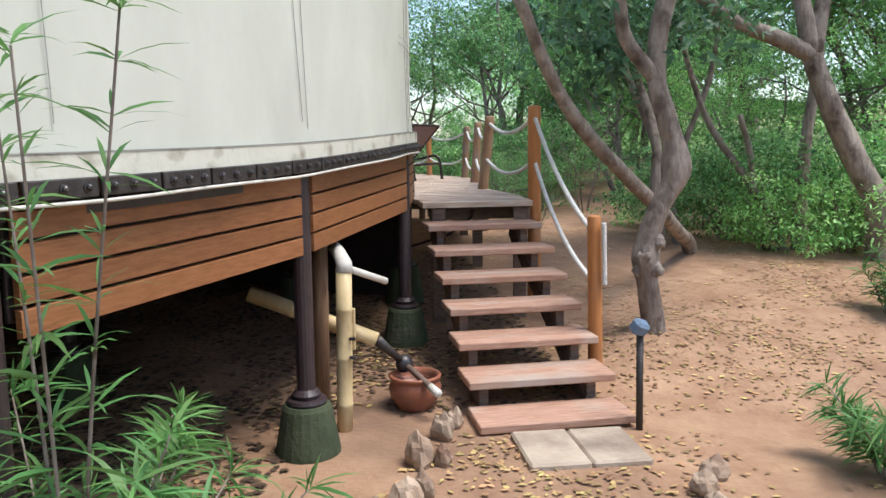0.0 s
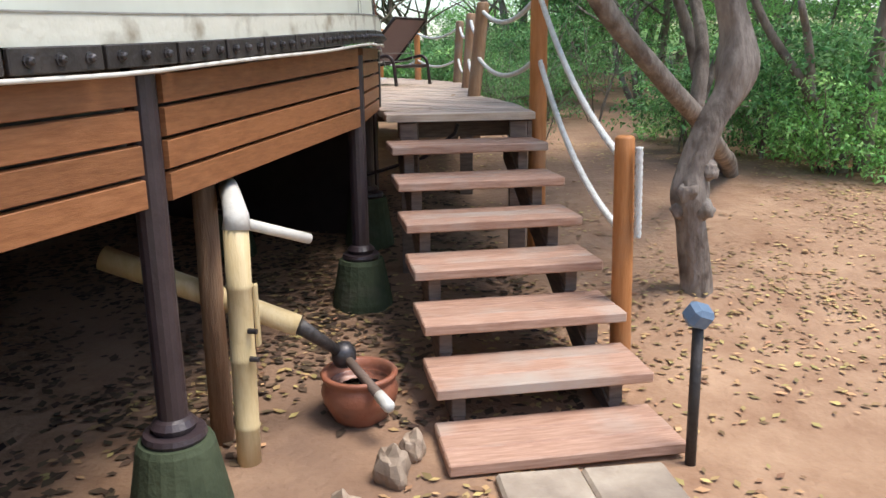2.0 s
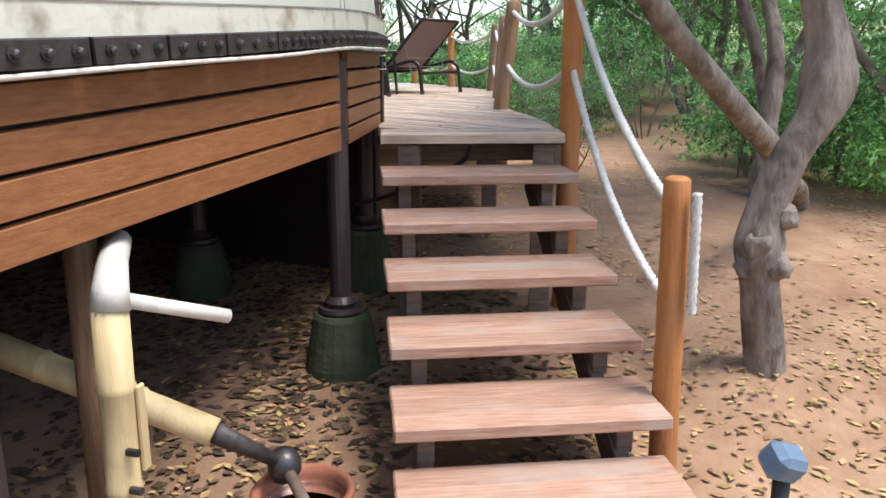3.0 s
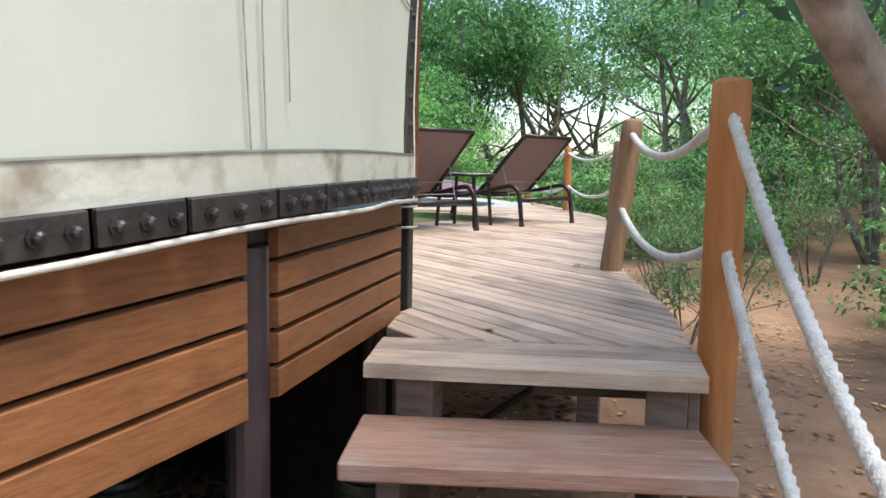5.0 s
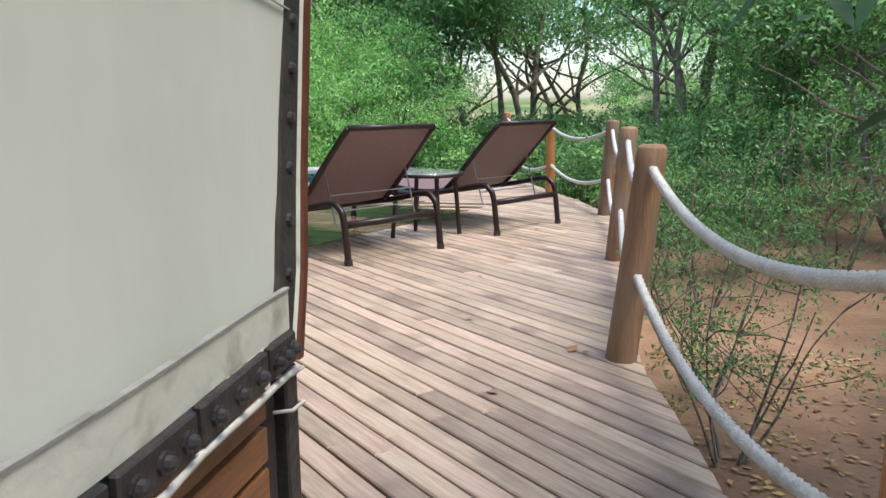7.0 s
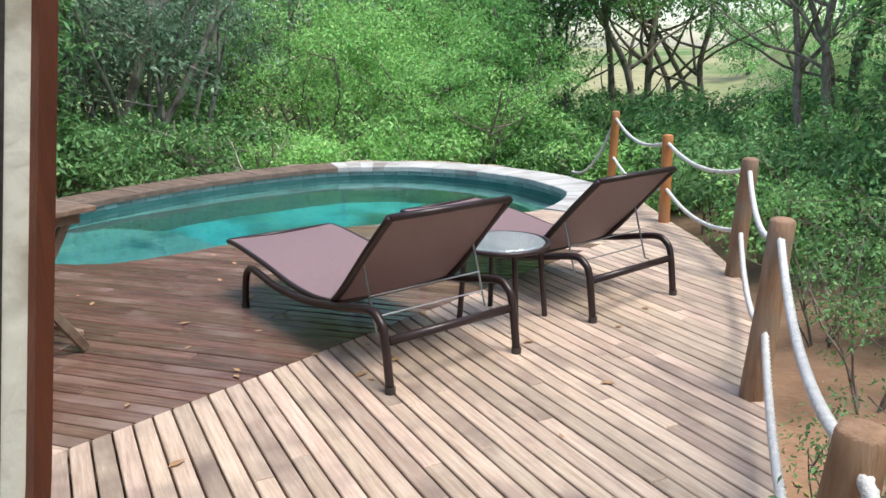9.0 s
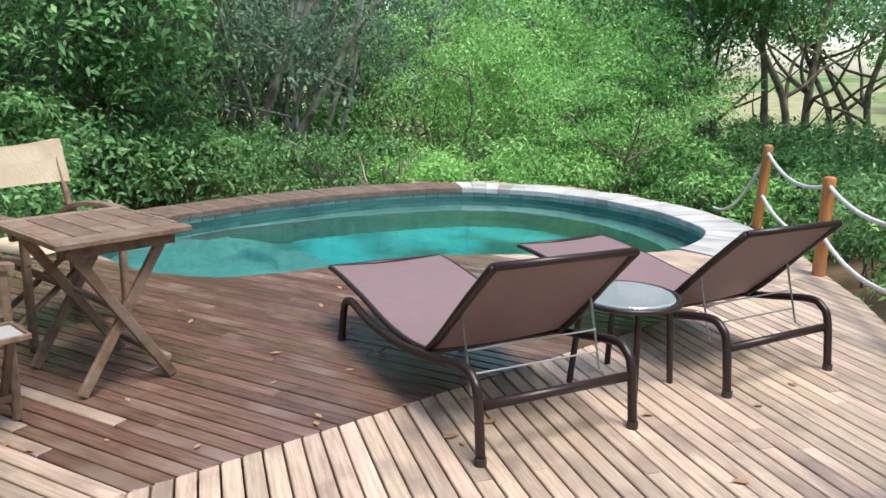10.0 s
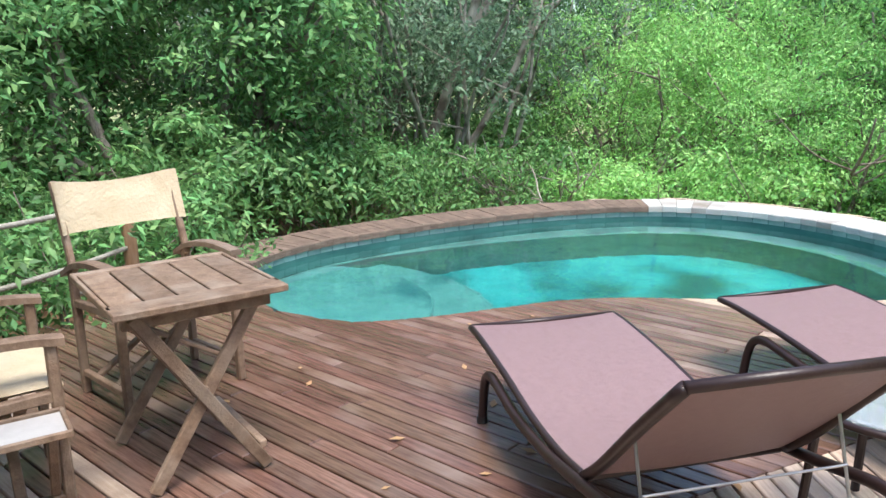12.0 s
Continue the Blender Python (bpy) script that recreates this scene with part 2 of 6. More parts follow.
# ---- mesh helpers ----
class Geo:
    """Collects vertices and faces for one mesh."""

    def __init__(self):
        self.v, self.f = [], []

    def add(self, vs, fs):
        n = len(self.v)
        self.v += [tuple(p) for p in vs]
        self.f += [tuple(n + i for i in f) for f in fs]
        return self

    def box(self, c, s, m=None, ch=0.004):
        """A box with chamfered edges: centre, size, optional pose."""
        hx, hy, hz = s[0] / 2, s[1] / 2, s[2] / 2
        ch = min(ch, hx * 0.45, hy * 0.45, hz * 0.45)
        vs, idx = [], {}
        for sx in (-1, 1):
            for sy in (-1, 1):
                for sz in (-1, 1):
                    for ax in range(3):
                        p = [sx * (hx - ch), sy * (hy - ch), sz * (hz - ch)]
                        p[ax] += (sx, sy, sz)[ax] * ch
                        idx[sx, sy, sz, ax] = len(vs)
                        vs.append(Vector(p) + Vector(c))
        fs = []
        for ax in range(3):
            a, b2 = [(1, 2), (2, 0), (0, 1)][ax]
            for sg in (-1, 1):
                q = []
                for sa, sb in ((-1, -1), (1, -1), (1, 1), (-1, 1)):
                    k = [0, 0, 0]
                    k[ax], k[a], k[b2] = sg, sa, sb
                    q.append(idx[k[0], k[1], k[2], ax])
                fs.append(q if sg > 0 else q[::-1])
            for sa in (-1, 1):
                for sb in (-1, 1):
                    k0, k1 = [0, 0, 0], [0, 0, 0]
                    k0[a], k0[b2], k0[ax] = sa, sb, -1
                    k1[a], k1[b2], k1[ax] = sa, sb, 1
                    q = [idx[(*k0, a)], idx[(*k1, a)], idx[(*k1, b2)], idx[(*k0, b2)]]
                    fs.append(q if sa * sb < 0 else q[::-1])
        for sx in (-1, 1):
            for sy in (-1, 1):
                for sz in (-1, 1):
                    q = [idx[sx, sy, sz, i] for i in range(3)]
                    fs.append(q if sx * sy * sz > 0 else q[::-1])
        if m is not None:
            vs = [m @ p for p in vs]
        return self.add(vs, fs)

    def bar(self, a, b, w, h, up=(0, 0, 1), ch=0.004):
        """A rectangular bar from a to b, w wide and h thick along up."""
        a, b = Vector(a), Vector(b)
        x = (b - a).normalized()
        z = Vector(up) - x * x.dot(Vector(up))
        z = z.normalized() if z.length > 1e-4 else x.orthogonal().normalized()
        y = z.cross(x)
        m = Matrix((x, y, z)).transposed().to_4x4()
        m.translation = (a + b) / 2
        return self.box((0, 0, 0), ((b - a).length, w, h), m, ch)

    def tube(self, pts, r, n=8, caps=True, lobes=0, twist=0.0, wob=0.0, seed=0):
        """A swept tube; r is one radius or one per point; lobes and twist make a laid rope."""
        pts = [Vector(p) for p in pts]
        rs = r if hasattr(r, "__len__") else [r] * len(pts)
        rng = random.Random(seed)
        vs, fs = [], []
        t0 = (pts[1] - pts[0]).normalized()
        u = t0.orthogonal().normalized()
        dist = 0.0
        for i, p in enumerate(pts):
            t = (pts[min(i + 1, len(pts) - 1)] - pts[max(i - 1, 0)]).normalized()
            u = (u - t * u.dot(t)).normalized()
            w = t.cross(u)
            if i:
                dist += (p - pts[i - 1]).length
            for k in range(n):
                a = 2 * math.pi * k / n
                rr = rs[i]
                if lobes:
                    rr *= 0.66 + 0.40 * abs(math.cos(lobes * (a - twist * dist) / 2))
                if wob:
                    rr *= 1 + wob * (noise.noise(Vector((math.cos(a) * 1.3, math.sin(a) * 1.3, dist * 2.2 + seed * 7.1))))
                vs.append(p + (u * math.cos(a) + w * math.sin(a)) * rr)
        for i in range(len(pts) - 1):
            for k in range(n):
                k2 = (k + 1) % n
                fs.append((i * n + k, i * n + k2, (i + 1) * n + k2, (i + 1) * n + k))
        if caps:
            fs.append(tuple(range(n))[::-1])
            fs.append(tuple((len(pts) - 1) * n + k for k in range(n)))
        return self.add(vs, fs)

    def lathe(self, profile, c=(0, 0, 0), n=24):
        """A turned shape: (radius, z) pairs from outside bottom to the end."""
        vs, fs = [], []
        for r, z in profile:
            for k in range(n):
                a = 2 * math.pi * k / n
                vs.append((c[0] + r * math.cos(a), c[1] + r * math.sin(a), c[2] + z))
        for i in range(len(profile) - 1):
            for k in range(n):
                k2 = (k + 1) % n
                fs.append((i * n + k, i * n + k2, (i + 1) * n + k2, (i + 1) * n + k))
        return self.add(vs, fs)

    def make(self, name, material, parent=None, label="", smooth=False):
        me = bpy.data.meshes.new(name)
        me.from_pydata(self.v, [], self.f)
        me.materials.append(material)
        if smooth:
            me.polygons.foreach_set("use_smooth", [True] * len(me.polygons))
        me.update()
        ob = new(name, me)
        if parent is not None:
            ob.parent = parent
        if label:
            ob["label"] = label
        return ob


def thing(name, label, category, at=None, group="", kind=""):
    ob = new(name)
    ob.empty_display_size = 0.1
    if at is not None:
        ob.matrix_basis = at
    return tagged(ob, label, category, group, kind)


def smooth_line(pts, n=8):
    """A Catmull-Rom line through pts."""
    pts = [Vector(p) for p in pts]
    q = [2 * pts[0] - pts[1]] + pts + [2 * pts[-1] - pts[-2]]
    out = []
    for i in range(1, len(q) - 2):
        for k in range(n):
            t = k / n
            a, b, c, d = q[i - 1], q[i], q[i + 1], q[i + 2]
            out.append(0.5 * ((2 * b) + (c - a) * t + (2 * a - 5 * b + 4 * c - d) * t * t + (3 * b - a - 3 * c + d) * t ** 3))
    return out + [pts[-1]]


def sag(a, b, drop, n=40):
    a, b = Vector(a), Vector(b)
    return [a.lerp(b, i / n) - Vector((0, 0, drop * 4 * (i / n) * (1 - i / n))) for i in range(n + 1)]


def inside(p, poly):
    c, n = False, len(poly)
    for i in range(n):
        (x1, y1), (x2, y2) = poly[i][:2], poly[(i + 1) % n][:2]
        if (y1 > p[1]) != (y2 > p[1]) and p[0] < (x2 - x1) * (p[1] - y1) / (y2 - y1) + x1:
            c = not c
    return c


def ground_z(x, y):
    z = 0.17 + 0.105 * max(0.0, min(y, 9.0) - 4.5)
    z -= 0.04 * max(0.0, min(y, 24) - 10) * max(0.0, min(1.0, (1.0 - x) / 3))
    z += 0.075 * max(0.0, min(y, 32) - 10.5) * max(0.0, min(1.0, (x + 1.0) / 3))
    z += 0.05 * noise.noise(Vector((x * 0.35, y * 0.35, 0))) + 0.018 * noise.noise(Vector((x * 1.7, y * 1.7, 3)))
    d = math.hypot(x - 1.45, y - 5.86)
    z += 0.09 * math.exp(-(d / 0.35) ** 2)
    z += 0.05 * min(max(0.0, y - 26), 60)
    z += 0.03 * min(max(0.0, x - 8), 60)
    return z


DECK = 1.28
# ---- ground ----
def make_ground():
    xs = sorted(set([round(-9 + 0.22 * i, 3) for i in range(110)] + [-400, -200, -100, -60, -40, -30, -24, -19, -15, -12, 17, 20, 25, 32, 45, 70, 120, 220, 400]))
    ys = sorted(set([round(-3 + 0.22 * i, 3) for i in range(110)] + [-400, -200, -100, -50, -25, -12, -7, -5, 22, 24, 27, 30, 34, 40, 50, 70, 100, 160, 250, 400]))
    g = Geo()
    g.v = [(x, y, ground_z(x, y)) for y in ys for x in xs]
    w = len(xs)
    g.f = [(j * w + i, j * w + i + 1, (j + 1) * w + i + 1, (j + 1) * w + i) for j in range(len(ys) - 1) for i in range(w - 1)]
    # the pool's pit goes through the sheet
    def pit(f):
        c = [sum(g.v[i][k] for i in f) / 4 for k in range(2)]
        return inside(c, POOL_OUT)
    g.f = [f for f in g.f if not pit(f)]
    ob = g.make("ground", M_SOIL, smooth=True)
    ob.data.materials.append(M_MEADOW)
    for p in ob.data.polygons:
        c = p.center
        p.material_index = 1 if (c.y > 19 or abs(c.x) > 15 or c.y < -8) else 0
    tagged(ob, "reddish sandy soil with scattered dry leaves", "ground", kind="structure")


POOL_IN = smooth_line([(x, y, 0) for x, y in (
    (-4.46, 10.49), (-4.10, 10.57), (-3.89, 10.70), (-3.68, 11.02), (-3.50, 11.42), (-3.33, 11.80), (-3.06, 12.15), (-2.75, 12.40),
    (-2.42, 12.68), (-2.05, 13.0), (-1.75, 13.32), (-1.60, 13.70), (-1.62, 14.32), (-1.85, 14.72), (-2.35, 15.15), (-3.0, 15.45), (-3.8, 15.55), (-4.52, 15.33),
    (-5.05, 14.82), (-5.45, 14.10), (-5.72, 13.3), (-5.88, 12.5), (-5.93, 11.8), (-5.78, 11.15), (-5.4, 10.72), (-4.95, 10.53), (-4.46, 10.49))], 5)[:-1]
POOL_IN = [(p.x, p.y) for p in POOL_IN]


def grow(poly, d):
    out, n = [], len(poly)
    for i in range(n):
        ax, ay = poly[i - 1]
        bx, by = poly[(i + 1) % n]
        tx, ty = bx - ax, by - ay
        l = math.hypot(tx, ty)
        out.append((poly[i][0] + ty / l * d, poly[i][1] - tx / l * d))
    return out


_area = sum(POOL_IN[i - 1][0] * POOL_IN[i][1] - POOL_IN[i][0] * POOL_IN[i - 1][1] for i in range(len(POOL_IN)))
OUTW = 1 if _area > 0 else -1
POOL_OUT = grow(POOL_IN, OUTW * 0.06)
make_ground()

# ---- deck boards ----
EDGE_R = [(0.645, 6.40), (0.60, 6.75), (0.585, 7.0), (0.55, 7.26), (0.50, 7.52), (0.43, 7.84), (0.36, 8.12), (0.31, 8.5), (0.29, 9.0), (0.27, 9.55), (0.22, 10.2), (0.17, 11.0), (0.10, 11.65),
          (-0.02, 12.1), (-0.25, 12.75), (-0.52, 13.3), (-0.86, 14.1)]
_g0, _g1 = grow(POOL_IN, OUTW * 0.015), grow(POOL_IN, OUTW * 0.48)
FAR = [(x < -5.62 or (y > 13.5 and x > -1.8) or y > 13.6) for x, y in POOL_IN]
RIM = [b if k else a for a, b, k in zip(_g0, _g1, FAR)]
DECK_OUT = [(-0.185, 6.215)] + EDGE_R + [(-1.12, 14.6), (-1.45, 15.05), (-2.1, 15.6), (-2.9, 16.0), (-3.85, 16.12), (-4.8, 15.84), (-5.45, 15.2), (-5.9, 14.35), (-6.2, 13.4), (-6.38, 12.5),
            (-6.42, 11.7), (-6.2, 10.95), (-5.75, 10.4), (-5.2, 9.7), (-4.62, 8.3), (-4.3, 7.95), (-3.4, 7.75), (-0.33, 6.93), (-0.25, 6.5)]
SEAM_P, SEAM_D = Vector((-1.95, 9.05)), Vector((0.30, 0.954)).normalized()


def clip_halfplane(poly, p, n):
    out = []
    for i in range(len(poly)):
        a, b = Vector(poly[i]), Vector(poly[(i + 1) % len(poly)])
        da, db = (a - p).dot(n), (b - p).dot(n)
        if da >= 0:
            out.append(tuple(a))
        if (da >= 0) != (db >= 0):
            out.append(tuple(a.lerp(b, da / (da - db))))
    return out


def spans(line_p, line_d, polys_in, polys_out):
    """Parameter intervals of a line that lie inside one outline and outside another."""
    cuts = [-40.0, 40.0]
    for poly in polys_in + polys_out:
        for i in range(len(poly)):
            a, b = Vector(poly[i]), Vector(poly[(i + 1) % len(poly)])
            e = b - a
            den = line_d.x * e.y - line_d.y * e.x
            if abs(den) < 1e-9:
                continue
            w = a - line_p
            t = (w.x * e.y - w.y * e.x) / den
            s = (w.x * line_d.y - w.y * line_d.x) / den
            if 0 <= s < 1:
                cuts.append(t)
    cuts.sort()
    out = []
    for t0, t1 in zip(cuts, cuts[1:]):
        m = line_p + line_d * ((t0 + t1) / 2)
        if t1 - t0 > 1e-6 and all(inside(m, q) for q in polys_in) and not any(inside(m, q) for q in polys_out):
            if out and abs(out[-1][1] - t0) < 1e-6:
                out[-1] = (out[-1][0], t1)
            else:
                out.append((t0, t1))
    return out


WET_ZONE = [(-2.7, 8.52), (-2.04, 8.62), (-1.80, 9.45), (-1.62, 9.85), (-1.22, 10.2), (-1.05, 10.9), (-1.75, 12.2), (-2.6, 12.6), (-3.5, 11.6), (-3.9, 10.5), (-5.2, 10.5), (-5.2, 9.3), (-4.0, 8.9), (-3.2, 8.82), (-2.95, 8.56)]
board_list = []


def plan_boards(region, hole, d, pitch=0.0765, gap=0.0085, seed=1):
    rng = random.Random(seed)
    d = Vector(d).normalized()
    n = Vector((-d.y, d.x))
    offs = [Vector(p).dot(n) for p in region]
    k0, k1 = math.floor(min(offs) / pitch), math.ceil(max(offs) / pitch)
    for k in range(k0, k1 + 1):
        lo, hi = (k * pitch + gap / 2), ((k + 1) * pitch - gap / 2)
        s_lo = spans(n * (lo + 0.004), d, [region], hole)
        s_hi = spans(n * (hi - 0.004), d, [region], hole)
        s_mid = spans(n * ((lo + hi) / 2), d, [region], hole)
        for a, b in s_mid:
            # ends follow the outline on both edges of the board
            def near(ss, v, i):
                best = [s[i] for s in ss if abs(s[i] - v) < 0.35]
                return min(best, key=lambda q: abs(q - v)) if best else v
            al, bl, ah, bh = near(s_lo, a, 0), near(s_lo, b, 1), near(s_hi, a, 0), near(s_hi, b, 1)
            cuts = [a]
            t = a + rng.uniform(0.7, 2.3)
            while t < b - 0.4:
                cuts.append(t)
                t += rng.uniform(0.9, 1.9)
            cuts.append(b)
            for i in range(len(cuts) - 1):
                q0, q1 = cuts[i], cuts[i + 1]
                e = [(al if i == 0 else q0 + 0.002), (bl if i == len(cuts) - 2 else q1 - 0.002), (bh if i == len(cuts) - 2 else q1 - 0.002), (ah if i == 0 else q0 + 0.002)]
                if min(e[1], e[2]) - max(e[0], e[3]) < 0.02:
                    continue
                board_list.append((d, n, lo, hi, e, rng.random()))


_nr = Vector((SEAM_D.y, -SEAM_D.x))
_front_n = Vector((-0.176, 0.984))
_front_p = Vector((-0.25, 6.50))
_right = clip_halfplane(clip_halfplane(DECK_OUT, SEAM_P + _nr * 0.002, _nr), _front_p + _front_n * 0.004, _front_n)
_left = clip_halfplane(DECK_OUT, SEAM_P - _nr * 0.002, -_nr)
_strip = clip_halfplane([(-0.185, 6.215), (0.645, 6.37), (0.62, 6.74), (-0.25, 6.54)], _front_p - _front_n * 0.002, -_front_n)
plan_boards(_right, [RIM], (0.766, -0.643), seed=3)
plan_boards(_left, [RIM], (0.996, 0.087), seed=5)
plan_boards(_strip, [], (0.984, 0.18), pitch=0.074, seed=7)

# ---- pool ----
def make_pool():
    pool = thing("swimming_pool", "kidney-shaped plunge pool with teal tiles and clear water", "pool")
    water_z, floor_z = DECK - 0.14, DECK - 1.35
    n = len(POOL_IN)
    # walls with a wide bench on the far side, then a deep floor
    wgt = []
    for i in range(n):
        ks = [1.0 if POOL_IN[(i + k) % n][1] > 13.4 else 0.0 for k in range(-7, 8)]
        wgt.append(sum(ks) / len(ks))
    ins = {}
    for key, d in (("lip", 0.0), ("bench", 0.30), ("floor", 0.33)):
        cur = list(POOL_IN)
        for step in range(10):
            sh = grow(cur, -OUTW * 0.1)
            cur = [(c[0] + (q[0] - c[0]) * d * w2, c[1] + (q[1] - c[1]) * d * w2) for c, q, w2 in zip(cur, sh, wgt)]
            cur = [((cur[k - 1][0] + 4 * cur[k][0] + cur[(k + 1) % n][0]) / 6, (cur[k - 1][1] + 4 * cur[k][1] + cur[(k + 1) % n][1]) / 6) for k in range(n)] if d else cur
        ins[key] = cur
    rings = [("lip", DECK - 0.02), ("lip", DECK - 0.50), ("bench", DECK - 0.53), ("floor", floor_z)]
    g = Geo()
    for key, z in rings:
        g.v += [(x, y, z) for x, y in ins[key]]
    for j in range(len(rings) - 1):
        for i in range(n):
            k = (i + 1) % n
            g.f.append((j * n + i, j * n + k, (j + 1) * n + k, (j + 1) * n + i))
    g.make("basin", M_TILE, pool, "teal tiled basin with a bench")
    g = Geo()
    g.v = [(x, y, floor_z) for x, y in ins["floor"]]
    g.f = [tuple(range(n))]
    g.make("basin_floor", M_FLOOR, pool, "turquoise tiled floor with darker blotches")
    edge = Geo()
    e = [Vector((x, y, DECK - 0.52)) for x, y in ins["bench"]]
    edge.tube(e + [e[0]], 0.03, 6, caps=False)
    edge.make("bench_edge", M_STEP, pool)
    # outer shell
    g = Geo()
    o = grow(POOL_IN, OUTW * 0.30)
    g.v = [(x, y, DECK - 0.06) for x, y in o] + [(x, y, -0.6) for x, y in o]
    g.f = [(i, (i + 1) % n, n + (i + 1) % n, n + i) for i in range(n)]
    g.make("outer_shell", M_CONC, pool)
    # curved entry steps at the shallow end
    for r, z in ((1.48, DECK - 0.80), (1.02, DECK - 0.50)):
        cx, cy = -5.25, 11.05
        prof = []
        for q in range(48):
            a = 2 * math.pi * q / 48
            x, y = cx + r * 1.1 * math.cos(a), cy + r * math.sin(a)
            if not inside((x, y), POOL_IN):
                x, y = min(POOL_IN, key=lambda p: (p[0] - x) ** 2 + (p[1] - y) ** 2)
            prof.append((x, y))
        m = len(prof)
        g = Geo()
        g.v = [(x, y, z) for x, y in prof]
        g.f = [tuple(range(m))]
        step = g.make("entry_step", M_STEP, pool, "curved pale tiled entry step")
        g = Geo()
        g.v = [(x, y, z - 0.03) for x, y in prof] + [(x, y, floor_z) for x, y in prof]
        g.f = [(i, (i + 1) % m, m + (i + 1) % m, m + i) for i in range(m)]
        g.make("riser", M_RISER, step, "dark tiled riser")
        g = Geo()
        rim = [Vector((x, y, z - 0.014)) for x, y in prof]
        g.tube(rim + [rim[0]], 0.018, 6, caps=False)
        g.make("nosing", M_STEP, step)
    w = Geo()
    wi = grow(POOL_IN, OUTW * 0.01)
    w.v = [(x, y, water_z) for x, y in wi]
    w.f = [tuple(range(n))]
    wob = w.make("water", M_WATER, pool, "clear turquoise water")
    wob.visible_shadow = False
    # small pale tiles round the water line
    dist = 0.0
    unit = Geo().box((0, 0, 0), (0.15, 0.012, 0.07), None, 0.003)
    first = None
    for i in range(n):
        a, b = Vector(POOL_IN[i]), Vector(POOL_IN[(i + 1) % n])
        seg = (b - a).length
        if not FAR[i] and a.y < 13:
            continue
        q = max(1, round(seg / 0.165))
        for k in range(q):
            p = a.lerp(b, (k + 0.5) / q)
            ang = math.degrees(math.atan2(b.y - a.y, b.x - a.x))
            if first is None:
                first = unit.make("rim_tile", M_RIMTILE, pool)
                ob = first
            else:
                ob = new("rim_tile", first.data)
                ob.parent = pool
            ob.matrix_basis = pose(p.x, p.y, DECK - 0.075, 0, 0, ang)
            ob.scale.x = seg / q / 0.158
    # coping pieces on the far side
    gi, go = grow(POOL_IN, -OUTW * 0.03), grow(POOL_IN, OUTW * 0.46)
    rng = random.Random(4)
    for i in range(n):
        k = (i + 1) % n
        if not (FAR[i] and FAR[k]):
            continue
        wood = POOL_IN[i][0] < -4.75
        a0, a1, b0, b1 = Vector(gi[i]), Vector(gi[k]), Vector(go[i]), Vector(go[k])
        if wood:
            m = max(2, round((b1 - b0).length / 0.13))
        else:
            m = 1
        for q in range(m):
            s0, s1 = q / m, (q + 1) / m
            pts = [a0.lerp(a1, s0), a0.lerp(a1, s1), b0.lerp(b1, s1), b0.lerp(b1, s0)]
            c = sum(pts, Vector((0, 0))) / 4
            pts = [c + (p - c) * 0.985 for p in pts]
            z1 = DECK + rng.uniform(-0.003, 0.004)
            g = Geo()
            g.add([(p.x, p.y, z1 - 0.008) for p in pts] + [(c.x + (p.x - c.x) * 0.975, c.y + (p.y - c.y) * 0.975, z1) for p in pts] + [(p.x, p.y, z1 - 0.06) for p in pts],
                  [(4, 5, 6, 7)] + [(i2, (i2 + 1) % 4, 4 + (i2 + 1) % 4, 4 + i2) for i2 in range(4)] + [(8 + i2, 8 + (i2 + 1) % 4, (i2 + 1) % 4, i2) for i2 in range(4)])
            g.make("coping_board" if wood else "coping_stone", M_FASCIA if wood else M_COPING, pool)


make_pool()


# ---- tent platform ----
WALL = [(-2.1, 1.10), (-1.12, 2.50), (-0.60, 4.05), (-0.285, 5.85), (-0.335, 6.89)]


def edge_bow(z):
    """How far the front edge of the canvas bows out from its foot at height z."""
    k = (1.66, 1.8, 1.98, 2.3, 2.7, 3.3)
    return float(np.interp(z, k, (0, -0.04, -0.075, -0.10, -0.11, -0.115))), float(np.interp(z, k, (0, 0.12, 0.21, 0.305, 0.385, 0.47)))


BELT_Z = (1.52, 1.555, 1.602, 1.690, 1.70)
BELT = smooth_line([(x, y, z) for (x, y), z in zip(WALL, BELT_Z)], 10)
BELT_N = []
for _k in range(len(BELT)):
    _t = BELT[min(_k + 1, len(BELT) - 1)] - BELT[max(_k - 1, 0)]
    BELT_N.append(Vector((_t.y, -_t.x, 0)).normalized())
BELT = [p + n * 0.03 for p, n in zip(BELT, BELT_N)]


